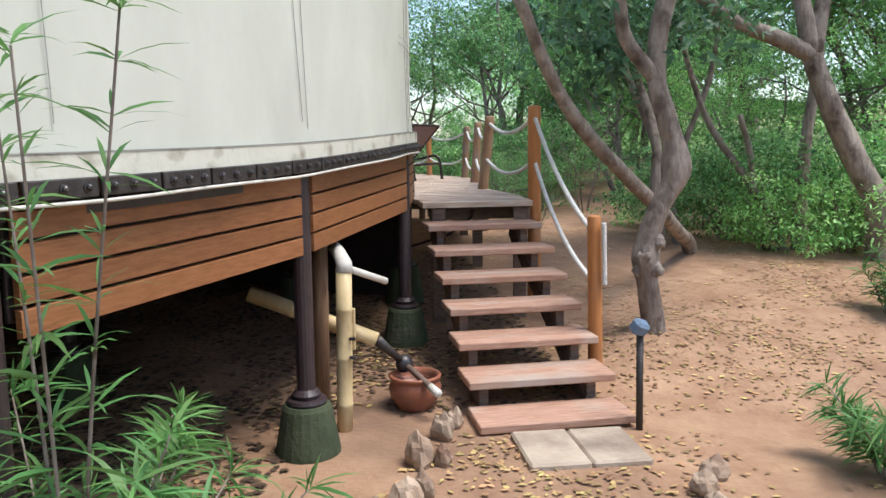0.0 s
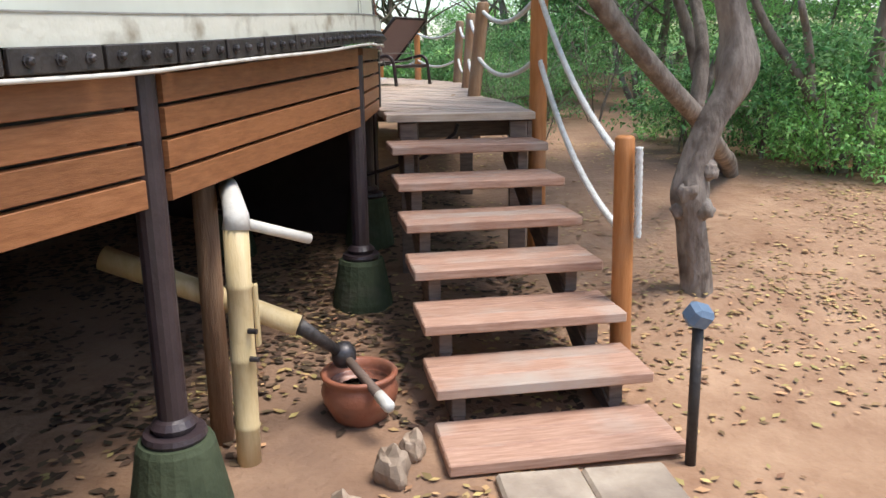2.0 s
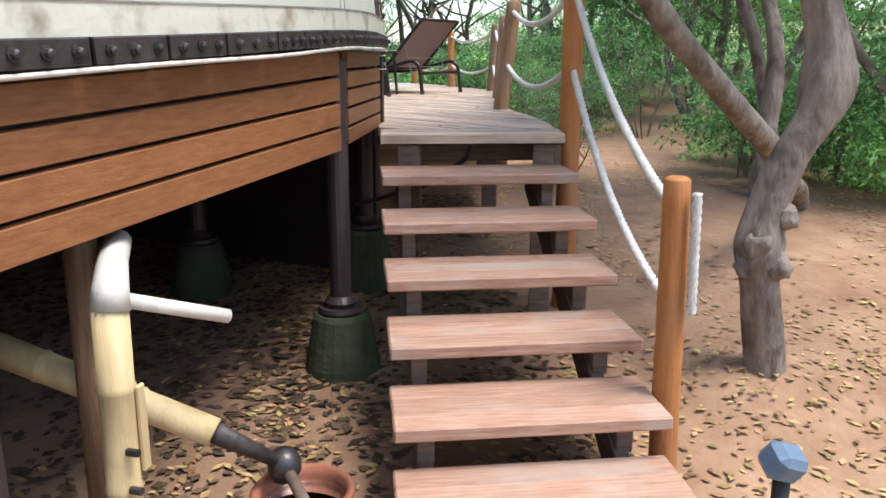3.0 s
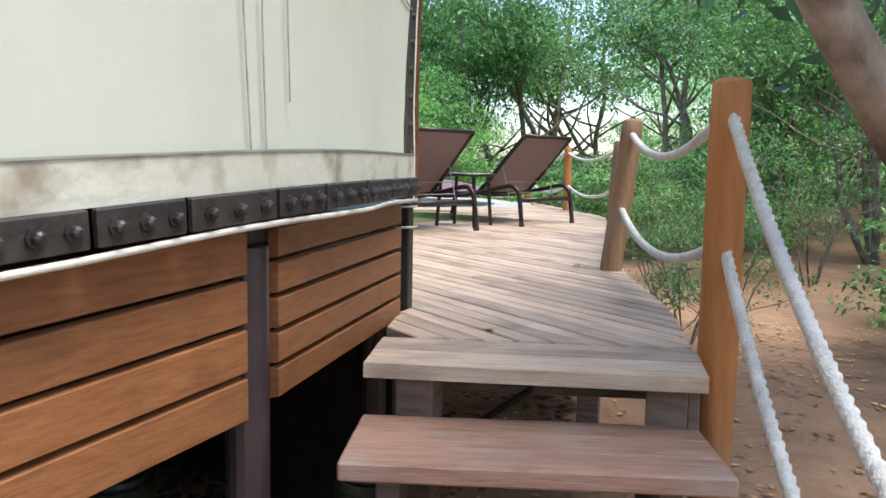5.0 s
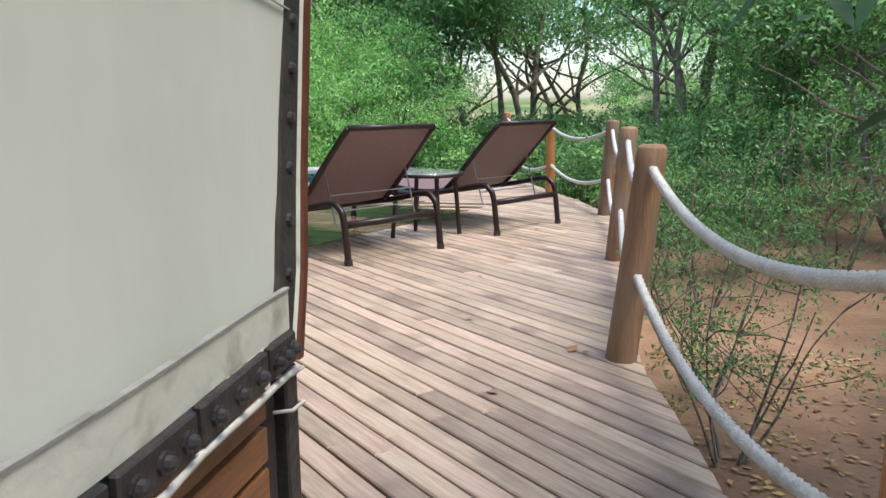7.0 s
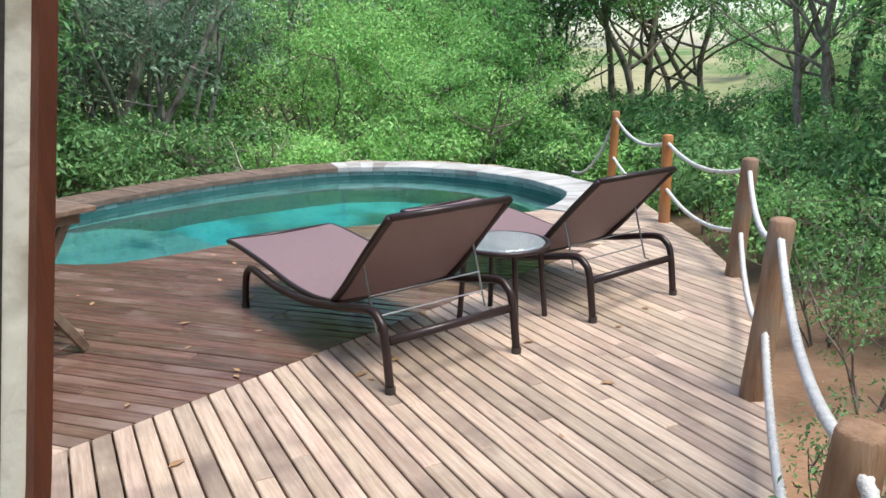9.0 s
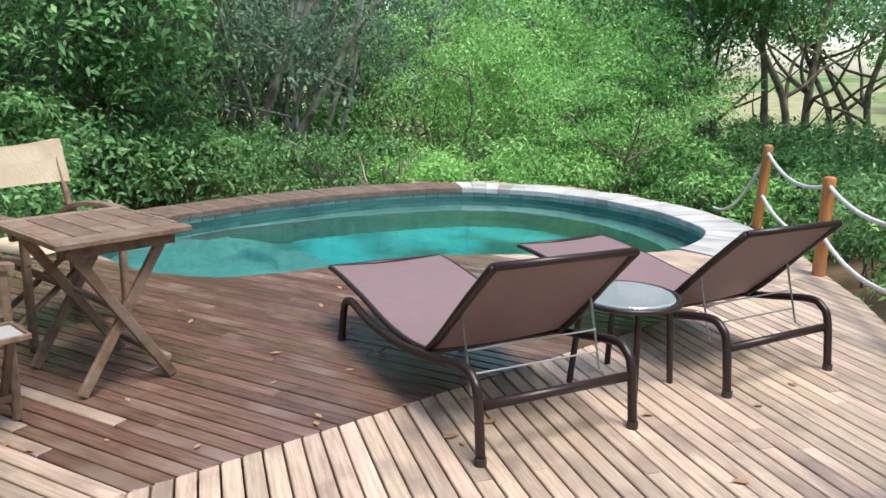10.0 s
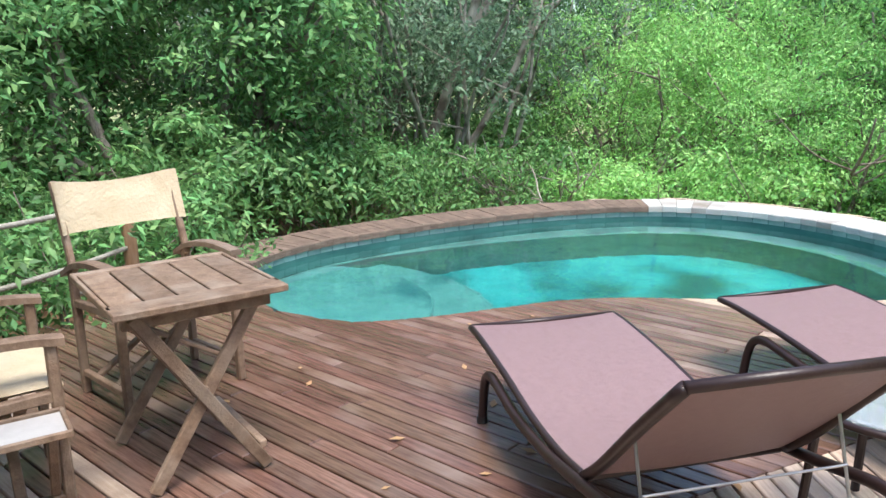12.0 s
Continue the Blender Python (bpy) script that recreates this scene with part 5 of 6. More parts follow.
# behind the pool: thicket, bright bushes, woods
place(tree_grey, ring(6, 40, 62, 11.5, 13.5, 0.75, 0.95) + ring(5, 36, 60, 15, 18, 0.9, 1.15))
place(tree_light, [(-5.9, 19.3, 20, 0.85), (-7.2, 18.6, 140, 0.8), (-4.6, 19.4, 250, 0.8), (-8.0, 20.5, 70, 1.05), (-5.6, 21.5, 190, 1.1)] + [(-4.4, 21.0, 40, 0.9), (-3.9, 17.9, 310, 0.6)] + ring(3, -14, 0, 22, 28, 0.9, 1.1))
place(tree_near, [(-7.9, 10.9, 30, 0.82), (-7.5, 8.6, 110, 0.8), (-9.2, 12.6, 200, 0.9), (-7.6, 6.6, 10, 0.85)])
place(tree_mid, ring(5, 60, 100, 10.5, 14, 0.85, 1.05) + ring(7, 18, 64, 21, 26, 1.3, 1.7))
place(tree_dark, ring(6, 36, 78, 15.5, 20, 0.95, 1.25) + ring(3, 18, 25, 15.5, 18.5, 0.75, 0.9))
place(tree_high, [(-3.1, 19.6, 0, 0.86), (-2.2, 21.6, 140, 0.95), (1.1, 19.6, 200, 0.85), (0.9, 17.2, 20, 0.7), (-6.8, 24.0, 200, 1.1)])
place(shrub_mid, ring(9, 38, 72, 9.9, 11.3, 0.75, 1.1) + ring(8, 4, 24, 11.2, 14, 0.55, 0.8))
place(shrub_light, ring(11, 2, 36, 10.6, 12.6, 0.75, 1.1) + ring(4, 34, 48, 10.8, 12, 0.6, 0.9))
place(shrub_light, ring(8, -4, 22, 14.5, 19, 0.6, 0.85))
place(shrub_mid, ring(7, -10, 24, 15.5, 21, 0.6, 0.85) + ring(4, -18, 2, 34, 44, 1.8, 2.6) + ring(3, 18, 26, 34, 44, 2.2, 3.2))
place(shrub_mid, ring(11, 36, 64, 13.2, 16.5, 0.9, 1.35))
place(shrub_mid, [(-2.4, 19.6, 20, 1.2), (-3.3, 20.2, 80, 1.25), (-1.4, 19.0, 140, 1.15), (-0.5, 18.4, 200, 0.95), (-1.9, 21.4, 260, 1.25), (0.4, 19.2, 310, 0.9), (-2.9, 18.4, 50, 0.95)])
place(tree_high, [(-1.0, 22.6, 60, 0.9)])
# the slope beyond the railing
place(tree_mid, [(2.2, 17.6, 0, 0.72), (1.75, 14.6, 120, 0.5), (3.4, 15.2, 40, 0.75), (5.6, 17.5, 70, 1.0), (4.6, 21.5, 10, 1.0), (8.4, 15.5, 10, 1.1)])
place(tree_light, [(3.0, 18.5, 30, 0.9), (4.4, 12.6, 100, 0.62), (6.4, 11.6, 200, 0.8)])
place(tree_high, [(2.6, 13.2, 30, 0.55), (6.2, 12.4, 90, 0.8), (8.2, 10.6, 50, 0.9)])
place(tree_dark, [(9.8, 13.4, 0, 1.1), (7.5, 20.5, 0, 1.1)])
place(shrub_mid, [(2.3, 9.6, 10, 0.62), (2.9, 9.1, 70, 0.72), (3.6, 9.4, 200, 0.85), (4.6, 9.0, 30, 0.8), (5.4, 8.6, 80, 0.9), (6.3, 7.6, 300, 0.9), (3.1, 10.3, 10, 0.8),
                  (1.2, 12.4, 60, 0.5), (1.3, 13.9, 90, 0.8), (0.1, 14.8, 0, 0.8), (-0.4, 15.8, 40, 0.8), (0.8, 15.3, 150, 0.8)])
place(shrub_light, [(0.5, 14.0, 40, 0.7), (1.5, 15.6, 100, 0.9), (3.3, 8.7, 60, 0.6), (4.0, 8.6, 160, 0.7), (4.9, 9.6, 20, 0.95), (5.8, 9.6, 20, 1.0), (3.9, 10.2, 250, 0.8), (2.6, 10.6, 120, 0.6), (5.0, 7.9, 220, 0.7), (7.2, 9.2, 20, 1.0)])
place(shrub_twig, [(0.72, 8.9, 0, 0.5), (0.68, 9.6, 30, 0.46), (0.8, 11.4, 10, 0.6), (0.6, 12.4, 200, 0.6), (1.8, 12.0, 40, 0.8)])
# left of the chairs
place(shrub_mid, [(-5.9, 8.6, 0, 0.95), (-6.0, 9.7, 70, 0.95), (-6.7, 10.6, 140, 0.95), (-5.6, 7.5, 30, 0.9)])
# woods that close the place around and behind
place(tree_dark, ring(6, 100, 250, 17, 24, 1.2, 1.5))
place(tree_mid, ring(5, 255, 325, 16, 24, 1.0, 1.5))


def make_bare_shrub(x, y, h, n, seed):
    """A leafless shrub of pale branching twigs."""
    rng = random.Random(seed)
    t = thing("bare_shrub", "leafless pale grey twiggy shrub behind the pool", "shrub", pose(x, y, ground_z(x, y)))
    for i in range(n):
        g = Geo()
        a = rng.uniform(0, 2 * math.pi)
        ln = smooth_line(limb_lines(rng, (0, 0, -0.1), (math.cos(a) * 0.6, math.sin(a) * 0.6, 1), h * rng.uniform(0.7, 1.1), 6, 0.16, 0.03), 3)
        m = len(ln)
        g.tube(ln, [0.028 * (1 - 0.8 * k / m) for k in range(m)], 6)
        for b in range(4):
            k = rng.randrange(m // 3, m)
            a2 = rng.uniform(0, 2 * math.pi)
            tw = limb_lines(rng, ln[k], (math.cos(a2), math.sin(a2), 0.7), h * rng.uniform(0.25, 0.5), 4, 0.25, 0.02)
            g.tube(tw, [0.014, 0.012, 0.010, 0.008, 0.004], 5)
        g.make("branch", M_BARK2, t, smooth=True)


make_bare_shrub(-6.75, 15.7, 1.55, 13, 5)
make_bare_shrub(-7.5, 15.1, 1.1, 7, 6)


def make_pale_trunks():
    """Tall pale forked trunks in the thicket behind the pool."""
    for k, (x, y, stems) in enumerate(((-8.7, 15.2, [((0, 0, -0.3), (0.1, 0.1, 0.7), (0.35, 0.3, 1.6), (0.75, 0.6, 3.0), (1.1, 0.8, 4.6), (1.3, 0.9, 6.5)), ((0.2, 0.1, -0.2), (0.55, 0.4, 0.5), (0.65, 0.6, 1.2), (1.25, 1.1, 2.6), (1.6, 1.3, 4.4), (2.2, 1.7, 6.2)), ((0.7, 0.6, 2.8), (1.1, 1.0, 3.5), (1.9, 1.5, 4.1), (2.5, 1.9, 4.3))]),
                                    (-9.4, 13.9, [((0, 0, -0.3), (0.1, 0.0, 1.5), (-0.1, 0.1, 3.2), (0.2, 0.2, 6.5)), ((0.5, 0.3, -0.3), (0.6, 0.5, 2.0), (0.4, 0.4, 4.0), (0.8, 0.5, 6.8))]),
                                    (-6.6, 9.15, [((0, 0, -0.3), (0.05, 0.0, 0.9), (-0.15, -0.1, 1.9), (0.1, -0.3, 2.5), (-0.05, -0.5, 3.2), (-0.3, -0.7, 4.4)), ((-0.1, -0.1, 1.9), (-0.4, 0.1, 2.3), (-0.9, 0.2, 2.7))]))):
        t = thing("pale_trunk_tree", "pale-barked forked trunk rising out of the thicket", "tree", pose(x, y, ground_z(x, y)))
        for i, s in enumerate(stems):
            ln = smooth_line(s, 6)
            r = (0.105 if k != 1 else 0.075) * (1.0 if i == 0 else 0.7)
            Geo().tube(ln, [r * (1 - 0.65 * q / len(ln)) for q in range(len(ln))], 10, wob=0.2, seed=k * 3 + i).make("trunk", M_BARK2, t, smooth=True)


make_pale_trunks()


def make_main_tree():
    """The knotted tree beside the stairs."""
    t = thing("knotted_tree", "grey knotted forked tree growing beside the stairs", "tree", pose(-0.03, 0.26, 0.03))
    g = Geo()
    tr = smooth_line([(1.50, 5.60, 0.15), (1.49, 5.60, 0.42), (1.46, 5.60, 0.65), (1.43, 5.60, 0.86), (1.45, 5.61, 1.02), (1.52, 5.62, 1.22), (1.62, 5.64, 1.42), (1.63, 5.66, 1.62), (1.57, 5.68, 1.86), (1.50, 5.70, 2.10), (1.52, 5.75, 2.4), (1.60, 5.8, 2.9), (1.55, 6.0, 3.6)], 12)
    n = len(tr)
    rs = []
    for i, p in enumerate(tr):
        r = 0.082 - 0.02 * i / n
        r += 0.02 * math.exp(-((p.z - 0.86) / 0.09) ** 2) + 0.03 * math.exp(-((p.z - 1.5) / 0.12) ** 2) + 0.045 * max(0, 0.4 - p.z)
        rs.append(r)
    g.tube(tr, rs, 24, wob=0.34, seed=5)
    g.make("trunk", M_BARK, t, smooth=True)
    for pts, r in (([(1.52, 5.7, 2.08), (1.40, 5.68, 2.22), (1.26, 5.65, 2.42), (1.2, 5.6, 2.8), (1.0, 5.7, 3.4)], 0.06),
                   ([(1.60, 5.8, 2.9), (1.85, 5.75, 3.2), (2.2, 5.8, 3.5)], 0.04)):
        g = Geo()
        ln = smooth_line(pts, 6)
        g.tube(ln, [r * (1 - 0.5 * i / len(ln)) for i in range(len(ln))], 12, wob=0.2, seed=int(r * 1000))
        g.make("limb", M_BARK, t, smooth=True)
    for kx, ky, kz, kr in ((1.41, 5.535, 0.88, 0.055), (1.49, 5.53, 0.80, 0.05), (1.38, 5.57, 0.79, 0.045), (1.51, 5.55, 0.99, 0.045)):
        k = rock_geo((kr, kr, kr * 1.1), int(kz * 100)).make("knot", M_BARK, t, smooth=True)
        k.location = (kx, ky, kz)
    rng = random.Random(8)
    cs = [(rng.uniform(0.6, 2.6), rng.uniform(5.2, 7.2), rng.uniform(2.95, 4.0)) for i in range(60)]
    P, D, N0 = clump_points(cs, 0.36, 70, 21)
    leaf_object("crown", P, D, 0.10, M_LEAF_D, t, seed=4, N0=N0)


make_main_tree()


def make_side_trees():
    """Leaning trunks on the glade's far side."""
    rng = random.Random(31)
    defs = [
        ("leaning_tree", "leaning grey trunk with glossy dark leaves over the railing", 2.5, 8.65, [((0, 0, -0.2), (-0.12, -0.25, 0.08), (-0.4, -0.9, 0.28), (-0.83, -1.8, 0.60), (-1.40, -2.35, 1.10), (-1.72, -2.6, 1.5), (-2.0, -2.8, 2.1)), ((-0.32, 0.1, -0.2), (-0.30, 0.1, 0.4), (-0.15, 0.2, 0.9), (0.2, 0.3, 1.8), (0.3, 0.3, 2.6)), ((-0.83, -1.8, 0.60), (-0.8, -1.7, 1.1), (-0.9, -1.3, 1.7), (-1.1, -1.1, 2.2))],
         0.08, M_LEAF_D, [(-1.25, -1.6, 1.55), (-0.95, -1.2, 1.9), (-1.15, -2.0, 1.85), (-0.65, -0.8, 2.0), (-1.3, -2.3, 2.15), (-0.9, -0.6, 2.4), (-0.4, -0.2, 2.5)], 52, 0.11),
        ("forked_tree", "grey forked tree with pale bark at the edge of the glade", 4.2, 8.2, [((0, 0, -0.2), (-0.05, 0, 0.5), (-0.3, 0, 1.0), (-0.55, 0, 1.5), (-0.75, 0, 2.0), (-0.9, 0.1, 2.8)), ((-0.75, 0, 2.0), (-1.1, -0.05, 2.15), (-1.6, -0.1, 2.35), (-2.2, -0.2, 2.75)), ((-0.75, 0, 2.0), (-0.6, 0.1, 2.6), (-0.3, 0.1, 3.2))],
         0.15, M_LEAF_M, [(-0.8, 0, 3.0), (-1.8, 0, 3.0), (0.0, 0.2, 3.2), (-0.3, -0.3, 3.3)], 18, 0.11),
        ("slanting_tree", "thin slanting grey trunks growing from one foot", 3.6, 8.65, [((0, 0, -0.2), (-0.02, 0, 0.5), (0.02, 0, 1.2), (0.1, 0, 2.0), (0.1, 0, 3.0)), ((-0.12, 0, -0.2), (-0.28, 0, 0.28), (-0.55, 0.03, 0.72), (-0.90, 0.06, 1.22), (-1.1, 0.1, 1.68), (-1.32, 0.1, 2.4)), ((-0.5, 0.0, 0.6), (-0.55, 0, 1.0), (-0.7, -0.1, 1.4))],
         0.08, M_LEAF_M, [(0.1, 0, 3.0), (-1.2, 0.1, 2.9), (-0.6, 0.3, 3.0)], 20, 0.11),
        ("slanting_tree", "leaning grey trunk behind the knotted tree", 2.25, 8.75, [((0.2, 0.1, -0.2), (0.05, 0.1, 0.4), (-0.08, 0.1, 0.9), (-0.2, 0.1, 1.3), (-0.5, 0.2, 2.0), (-0.75, 0.3, 2.8))],
         0.06, M_LEAF_D, [(-0.7, 0.3, 2.9), (-0.9, 0.0, 2.7), (-0.2, 0.3, 3.1)], 24, 0.10),
    ]
    for k, (name, label, x, y, stems, r, leaf, tufts, cl, ls) in enumerate(defs):
        t = thing(name, label, "tree", pose(x, y, ground_z(x, y)))
        for i, s in enumerate(stems):
            g = Geo()
            ln = smooth_line(s, 6)
            rr = r * (1.0 if i == 0 else 0.6)
            g.tube(ln, [rr * (1 - 0.5 * q / len(ln)) for q in range(len(ln))], 12, wob=0.2, seed=k * 5 + i)
            g.make("trunk" if i == 0 else "limb", M_BARK, t, smooth=True)
        cs = [tuple(Vector(rng.choice(tufts)) + Vector((rng.gauss(0, 0.28), rng.gauss(0, 0.3), rng.gauss(0.1, 0.2)))) for q in range(cl)]
        P, D, N0 = clump_points(cs, 0.32, 62, 50 + k)
        leaf_object("crown", P, D, ls, leaf, t, seed=k, N0=N0)


make_side_trees()


def narrow_leaves(name, P, D, size, material, parent, seed, ratio=0.07):
    """Long lance-shaped leaves, each a bent strip that tapers at both ends."""
    rng = np.random.RandomState(seed)
    n = len(P)
    D = D / np.linalg.norm(D, axis=1, keepdims=True)
    up = np.array([0, 0, 1.0]) + rng.normal(size=(n, 3)) * 0.35
    S = np.cross(D, up)
    S /= np.linalg.norm(S, axis=1, keepdims=True)
    L = size * rng.uniform(0.7, 1.25, (n, 1))
    vs, g = [], Geo()
    for k, (t, w) in enumerate(((0.0, 0.25), (0.3, 1.0), (0.62, 0.85), (1.0, 0.05))):
        c = P + D * L * t - np.array([0, 0, 1.0]) * L * 0.28 * t * t
        vs += [c + S * L * ratio * w * 0.5, c - S * L * ratio * w * 0.5]
    A = np.stack(vs, axis=1).reshape(-1, 3)
    g.v = [tuple(p) for p in A]
    for i in range(n):
        for k in range(3):
            q = i * 8 + 2 * k
            g.f.append((q, q + 1, q + 3, q + 2))
    g.make(name, material, parent, smooth=True)


def make_rosette_plant(x, y, stems, label, seed, leaf=0.13):
    """A narrow-leaved plant: stems with whorls of long thin leaves."""
    rng = np.random.RandomState(seed)
    t = thing("narrow_leaf_shrub", label, "shrub", pose(x, y, ground_z(x, y)))
    g = Geo()
    P, D = [], []
    for tip, along in stems:
        ln = smooth_line([(0, 0, -0.05), (tip[0] * 0.35, tip[1] * 0.35, tip[2] * 0.45), tip], 8)
        g.tube(ln, [0.007 * (1 - 0.6 * i / len(ln)) for i in range(len(ln))], 6)
        m = len(ln)
        for i in range(int(m * (1 - along)), m):
            d0 = (ln[i] - ln[i - 1]).normalized()
            k = 7 if i < m - 1 else 16
            for q in range(k):
                a = rng.uniform(0, 2 * math.pi)
                o = d0.orthogonal().normalized()
                o = Matrix.Rotation(a, 3, d0) @ o
                P.append(ln[i] + d0 * rng.uniform(-0.03, 0.03))
                D.append(o + d0 * rng.uniform(0.1, 0.9))
    g.make("stem", M_BARK, t, smooth=True)
    narrow_leaves("leaves", np.array([tuple(p) for p in P]), np.array([tuple(d) for d in D]), leaf, M_LEAF_N, t, seed)


_r2 = random.Random(9)
_stems = [((0.26, -0.1, 1.82), 0.6), ((0.05, -0.15, 1.72), 0.6), ((-0.12, 0.05, 1.62), 0.5)]
_stems += [((_r2.uniform(-0.45, 0.42), _r2.uniform(-0.15, 0.75), _r2.uniform(0.3, 0.9)), 0.75) for i in range(34)]
make_rosette_plant(-0.76, 2.15, _stems, "narrow-leaved green shrub beside the path", 3, 0.16)
make_rosette_plant(2.05, 3.85, [((_r2.uniform(-0.25, 0.25), _r2.uniform(-0.25, 0.25), _r2.uniform(0.15, 0.35)), 0.6) for i in range(9)], "low narrow-leaved plant on the sandy soil", 4, 0.15)
make_rosette_plant(3.35, 6.4, [((_r2.uniform(-0.3, 0.3), _r2.uniform(-0.3, 0.3), _r2.uniform(0.25, 0.5)), 0.6) for i in range(8)], "low narrow-leaved plant on the sandy soil", 5, 0.16)


def make_litter():
    rng = np.random.RandomState(6)
    n = 24000
    xy = np.stack([rng.uniform(-1.2, 5.6, n), rng.uniform(2.2, 10.5, n)], axis=1)
    keep = [i for i in range(n) if noise.noise(Vector((xy[i][0] * 0.8, xy[i][1] * 0.8, 9))) + 0.4 * noise.noise(Vector((xy[i][0] * 2.6, xy[i][1] * 2.6, 4))) + rng.uniform(-0.35, 0.35) > 0.02]
    P = np.array([(xy[i][0], xy[i][1], ground_z(*xy[i]) + 0.008) for i in keep])
    a = rng.uniform(0, 2 * math.pi, len(P))
    D = np.stack([np.cos(a), np.sin(a), rng.uniform(-0.06, 0.16, len(P))], axis=1)
    ob = leaf_object("leaf_litter", P, D, 0.045, M_LITTER, seed=7, ratio=0.5, up=0.9, droop=0.0)
    tagged(ob, "dry yellow and brown fallen leaves on the soil", "leaf litter", kind="stuff")
    # fallen leaves, coloured dark to put in the shade under platform and stairs
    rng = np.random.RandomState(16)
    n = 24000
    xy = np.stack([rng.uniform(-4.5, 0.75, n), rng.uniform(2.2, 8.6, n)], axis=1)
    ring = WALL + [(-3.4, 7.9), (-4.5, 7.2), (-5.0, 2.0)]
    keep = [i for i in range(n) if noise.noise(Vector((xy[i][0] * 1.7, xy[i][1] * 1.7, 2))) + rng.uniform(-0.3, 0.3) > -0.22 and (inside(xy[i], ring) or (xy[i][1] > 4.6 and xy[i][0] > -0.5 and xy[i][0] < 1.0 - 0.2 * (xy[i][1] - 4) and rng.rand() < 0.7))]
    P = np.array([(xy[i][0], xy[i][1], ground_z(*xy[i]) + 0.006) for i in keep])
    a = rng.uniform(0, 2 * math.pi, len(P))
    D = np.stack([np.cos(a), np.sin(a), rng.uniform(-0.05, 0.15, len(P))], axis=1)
    ob = leaf_object("leaf_mould", P, D, 0.058, M_SHADE_LITTER, seed=17, ratio=0.6, up=0.9, droop=0.0)
    tagged(ob, "fallen leaves under the raised platform, darkened for the shade there", "leaf litter", kind="stuff")
    rng = random.Random(12)
    for i in range(70):
        x, y = rng.uniform(-3.6, 0.4), rng.uniform(6.4, 11.5)
        if not inside((x, y), DECK_OUT) or inside((x, y), RIM) or (x < -0.5 and y < 8.3):
            continue
        ob = leaf_object("fallen_leaf", np.array([(0, 0, 0.0)]), np.array([(1.0, 0, 0.12)]), 0.06, M_LITTER, seed=i, ratio=0.5, up=0.95, droop=0.0)
        ob.matrix_basis = pose(x, y, DECK + 0.004, 0, 0, rng.uniform(0, 360))
        tagged(ob, "dry fallen leaf lying on the deck boards", "leaf", "leaves on the deck")


make_litter()


def far_backdrop():
    """Distant wooded hills."""
    g = Geo()
    n = 120
    for i in range(n):
        a = 2 * math.pi * i / n
        h = 11 + 5 * noise.noise(Vector((math.cos(a) * 3, math.sin(a) * 3, 5)))
        x, y = 150 * math.cos(a), 150 * math.sin(a) + 8
        ahead = math.exp(-((math.degrees(math.atan2(-x, y)) - 11) / 16) ** 2)
        g.v += [(x, y, -4), (x, y, h * (1 - 0.85 * ahead))]
    g.f = [(2 * i, 2 * ((i + 1) % n), 2 * ((i + 1) % n) + 1, 2 * i + 1) for i in range(n)]
    tagged(g.make("backdrop", M_HILL), "distant green wooded hills", "backdrop", kind="structure")


M_HILL = mat("far_woods", (0.07, 0.12, 0.05), (0.16, 0.22, 0.09), 0.9, 0.4, 0.5, 1.0, vary=0)
far_backdrop()


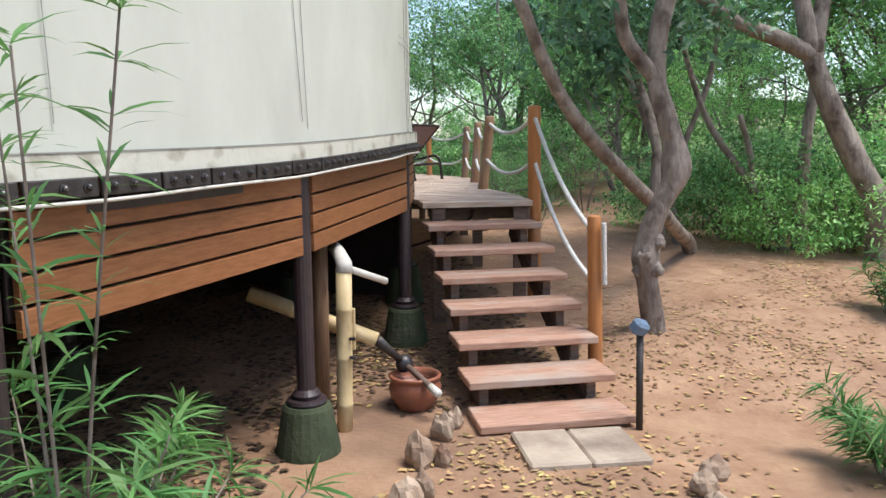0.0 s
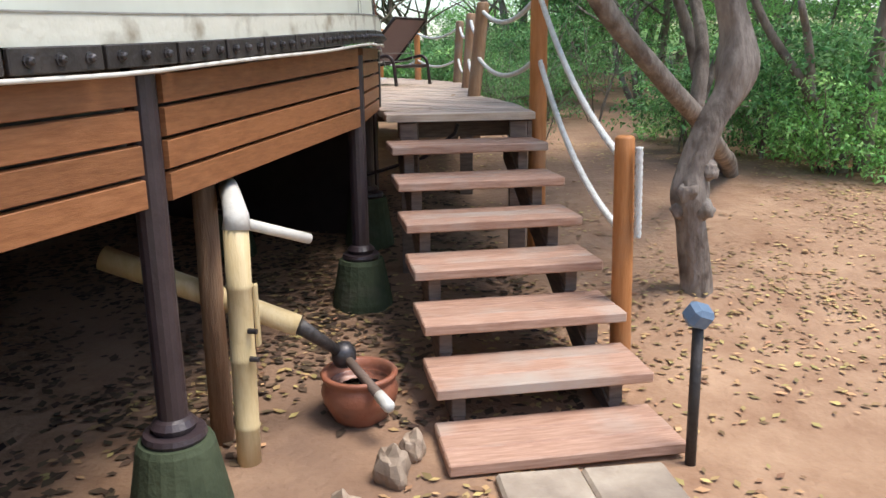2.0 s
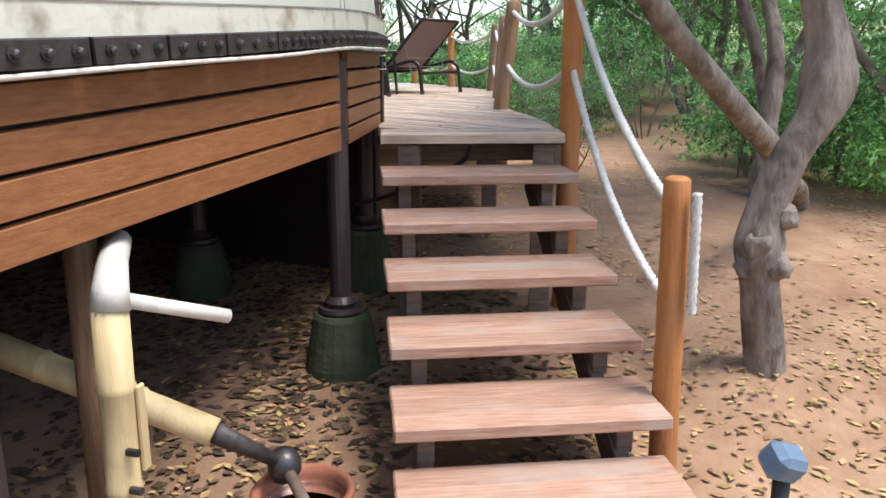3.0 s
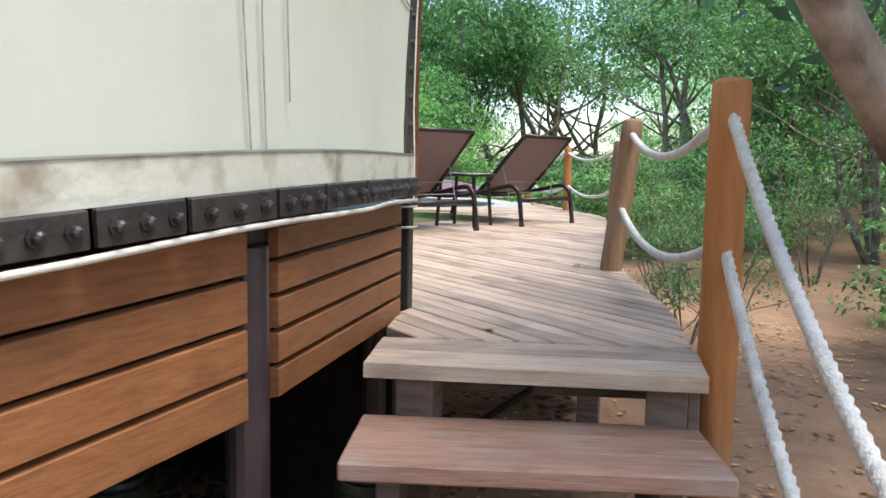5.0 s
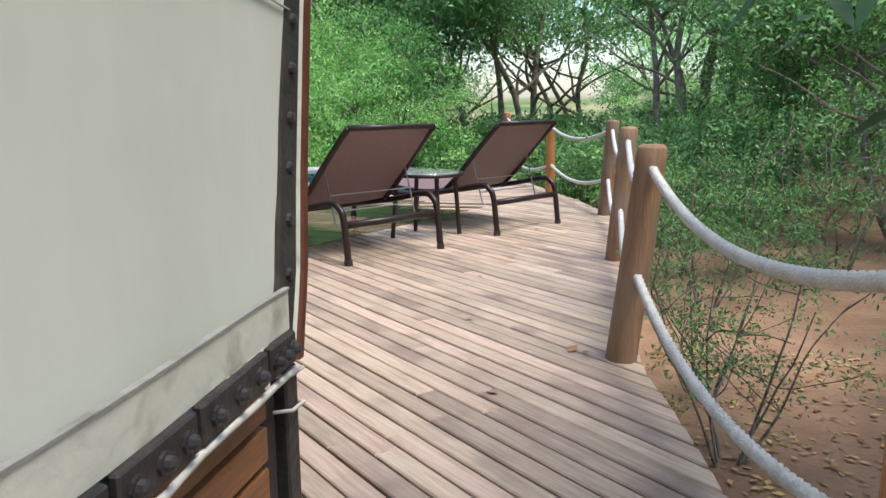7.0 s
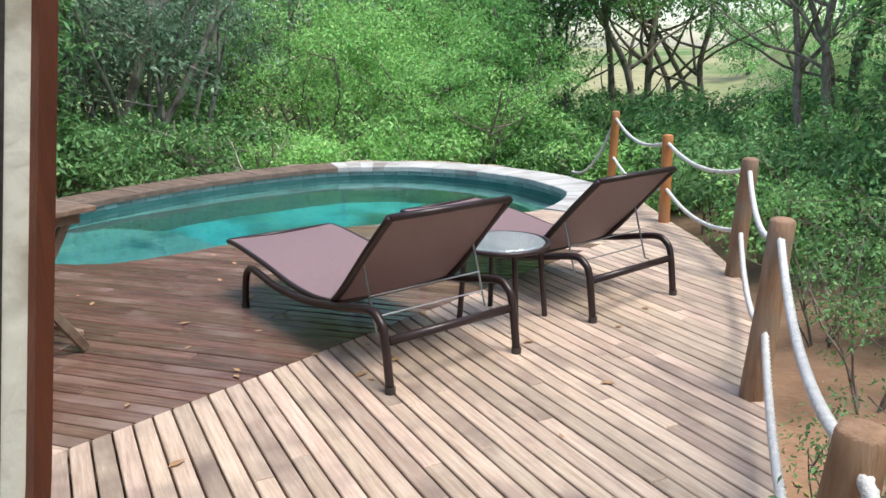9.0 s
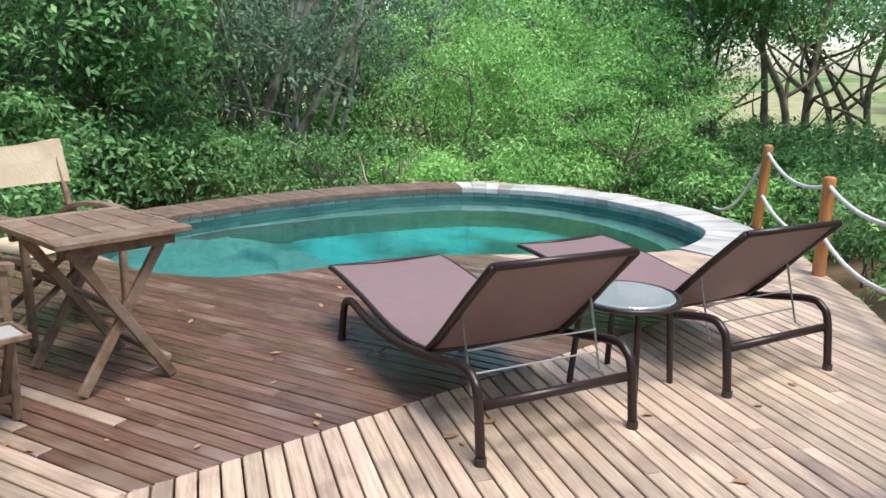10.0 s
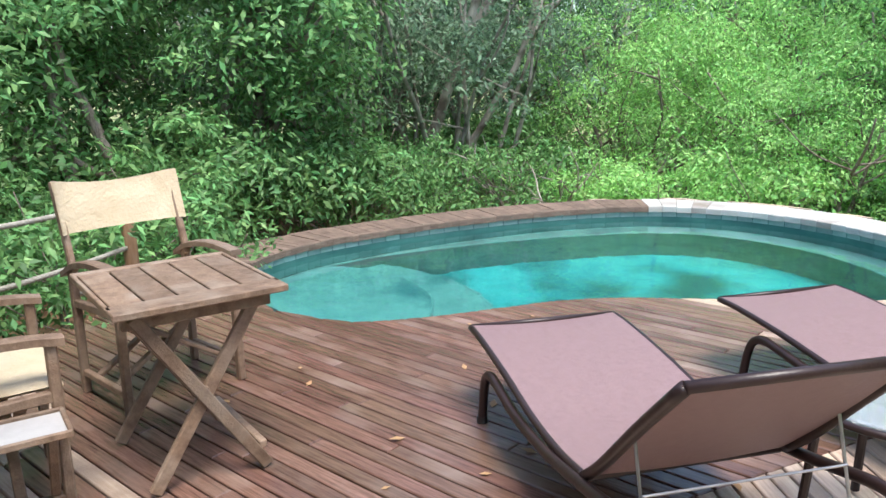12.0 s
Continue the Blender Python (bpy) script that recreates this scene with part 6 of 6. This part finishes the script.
# ---- deck frame and boards ----
def make_deck():
    deck = thing("timber_deck", "raised timber deck with chevron boards, partly wet", "deck", kind="structure")
    # joists and fascia under the edge
    for i, (a, b) in enumerate(zip(EDGE_R, EDGE_R[1:])):
        Geo().bar((a[0] - 0.03, a[1], DECK - 0.11), (b[0] - 0.03, b[1], DECK - 0.11), 0.03, 0.12).make("fascia", M_FASCIA, deck)
    a, b = Vector((-0.16, 6.55, DECK - 0.10)), Vector((0.56, 6.70, DECK - 0.10))
    Geo().bar(a, b, 0.04, 0.12).make("joist", M_FASCIA, deck)
    for x, y in ((-0.07, 6.32), (0.55, 6.44), (0.22, 8.0), (0.05, 9.9), (-0.1, 11.7), (-0.7, 13.2), (-2.2, 8.6), (-2.2, 10.8), (-4.3, 8.9), (-5.0, 9.9)):
        Geo().bar((x, y, ground_z(x, y) - 0.1), (x, y, DECK - 0.05), 0.10, 0.10, up=(0, 1, 0)).make("deck_post", M_FASCIA, deck)
    for x0, x1, y in ((-4.9, 0.2, 9.4), (-2.0, 0.25, 7.9), (-3.6, 0.1, 11.0), (-2.6, -0.1, 12.4), (-4.5, 0.22, 8.6), (-1.4, -0.6, 13.4), (-0.2, 0.5, 7.0)):
        Geo().bar((x0, y, DECK - 0.11), (x1, y, DECK - 0.11), 0.05, 0.12).make("joist", M_FASCIA, deck)
    rng = random.Random(99)
    far = {0: Geo(), 1: Geo()}
    cnt = 0
    board_list.sort(key=lambda q: ((q[0] * ((q[4][0] + q[4][1]) / 2) + q[1] * q[2]) - Vector((-0.9, 9.0))).length)
    for d, n, lo, hi, e, rv in board_list:
        mid = d * ((e[0] + e[1]) / 2) + n * ((lo + hi) / 2)
        wet = inside(mid, WET_ZONE)
        z1 = DECK + rng.uniform(-0.0015, 0.0015)
        c = 0.004
        loc = [(e[0], lo), (e[1], lo), (e[2], hi), (e[3], hi)]
        inn = [(e[0] + c, lo + c), (e[1] - c, lo + c), (e[2] - c, hi - c), (e[3] + c, hi - c)]
        near = cnt < 300
        if near:
            # local frame: x along the board
            ox, oy = (e[0] + e[1]) / 2, (lo + hi) / 2
            vs = [(q[0] - ox, q[1] - oy, 0.0) for q in inn] + [(q[0] - ox, q[1] - oy, -c) for q in loc] + [(q[0] - ox, q[1] - oy, -0.042) for q in loc]
            fs = [(0, 1, 2, 3)] + [(i, 4 + i, 4 + (i + 1) % 4, (i + 1) % 4) for i in range(4)] + [(4 + i, 8 + i, 8 + (i + 1) % 4, 4 + (i + 1) % 4) for i in range(4)] + [(11, 10, 9, 8)]
            ob = Geo().add(vs, fs).make("deck_board", M_WET if wet else M_DECK, deck)
            o = d * ox + n * oy
            ob.matrix_basis = pose(o.x, o.y, z1, 0, 0, math.degrees(math.atan2(d.y, d.x)))
            cnt += 1
        else:
            vs = [d * q[0] + n * q[1] for q in inn] + [d * q[0] + n * q[1] for q in loc] * 2
            zz = [z1] * 4 + [z1 - c] * 4 + [z1 - 0.042] * 4
            fs = [(0, 1, 2, 3)] + [(i, 4 + i, 4 + (i + 1) % 4, (i + 1) % 4) for i in range(4)] + [(4 + i, 8 + i, 8 + (i + 1) % 4, 4 + (i + 1) % 4) for i in range(4)]
            far[1 if wet else 0].add([(p.x, p.y, q) for p, q in zip(vs, zz)], fs)
    for k, g in far.items():
        if g.v:
            tagged(g.make("deck_boards", M_WET_FAR if k else M_DECK_FAR, deck), kind="stuff")


M_DECK_FAR = mat("deck_dry_far", (0.34, 0.25, 0.185), (0.57, 0.465, 0.37), 0.75, 5, 0.25, 30, vary=0.2, c3=(0.27, 0.17, 0.13), c3_scale=2.2, c3_amount=(0.52, 0.75), island=True)
M_WET_FAR = mat("deck_wet_far", (0.12, 0.065, 0.048), (0.24, 0.14, 0.105), 0.33, 5, 0.15, 30, vary=0.25, c3=(0.28, 0.18, 0.14), c3_scale=1.6, c3_amount=(0.55, 0.78), island=True, spec=0.5)
make_deck()
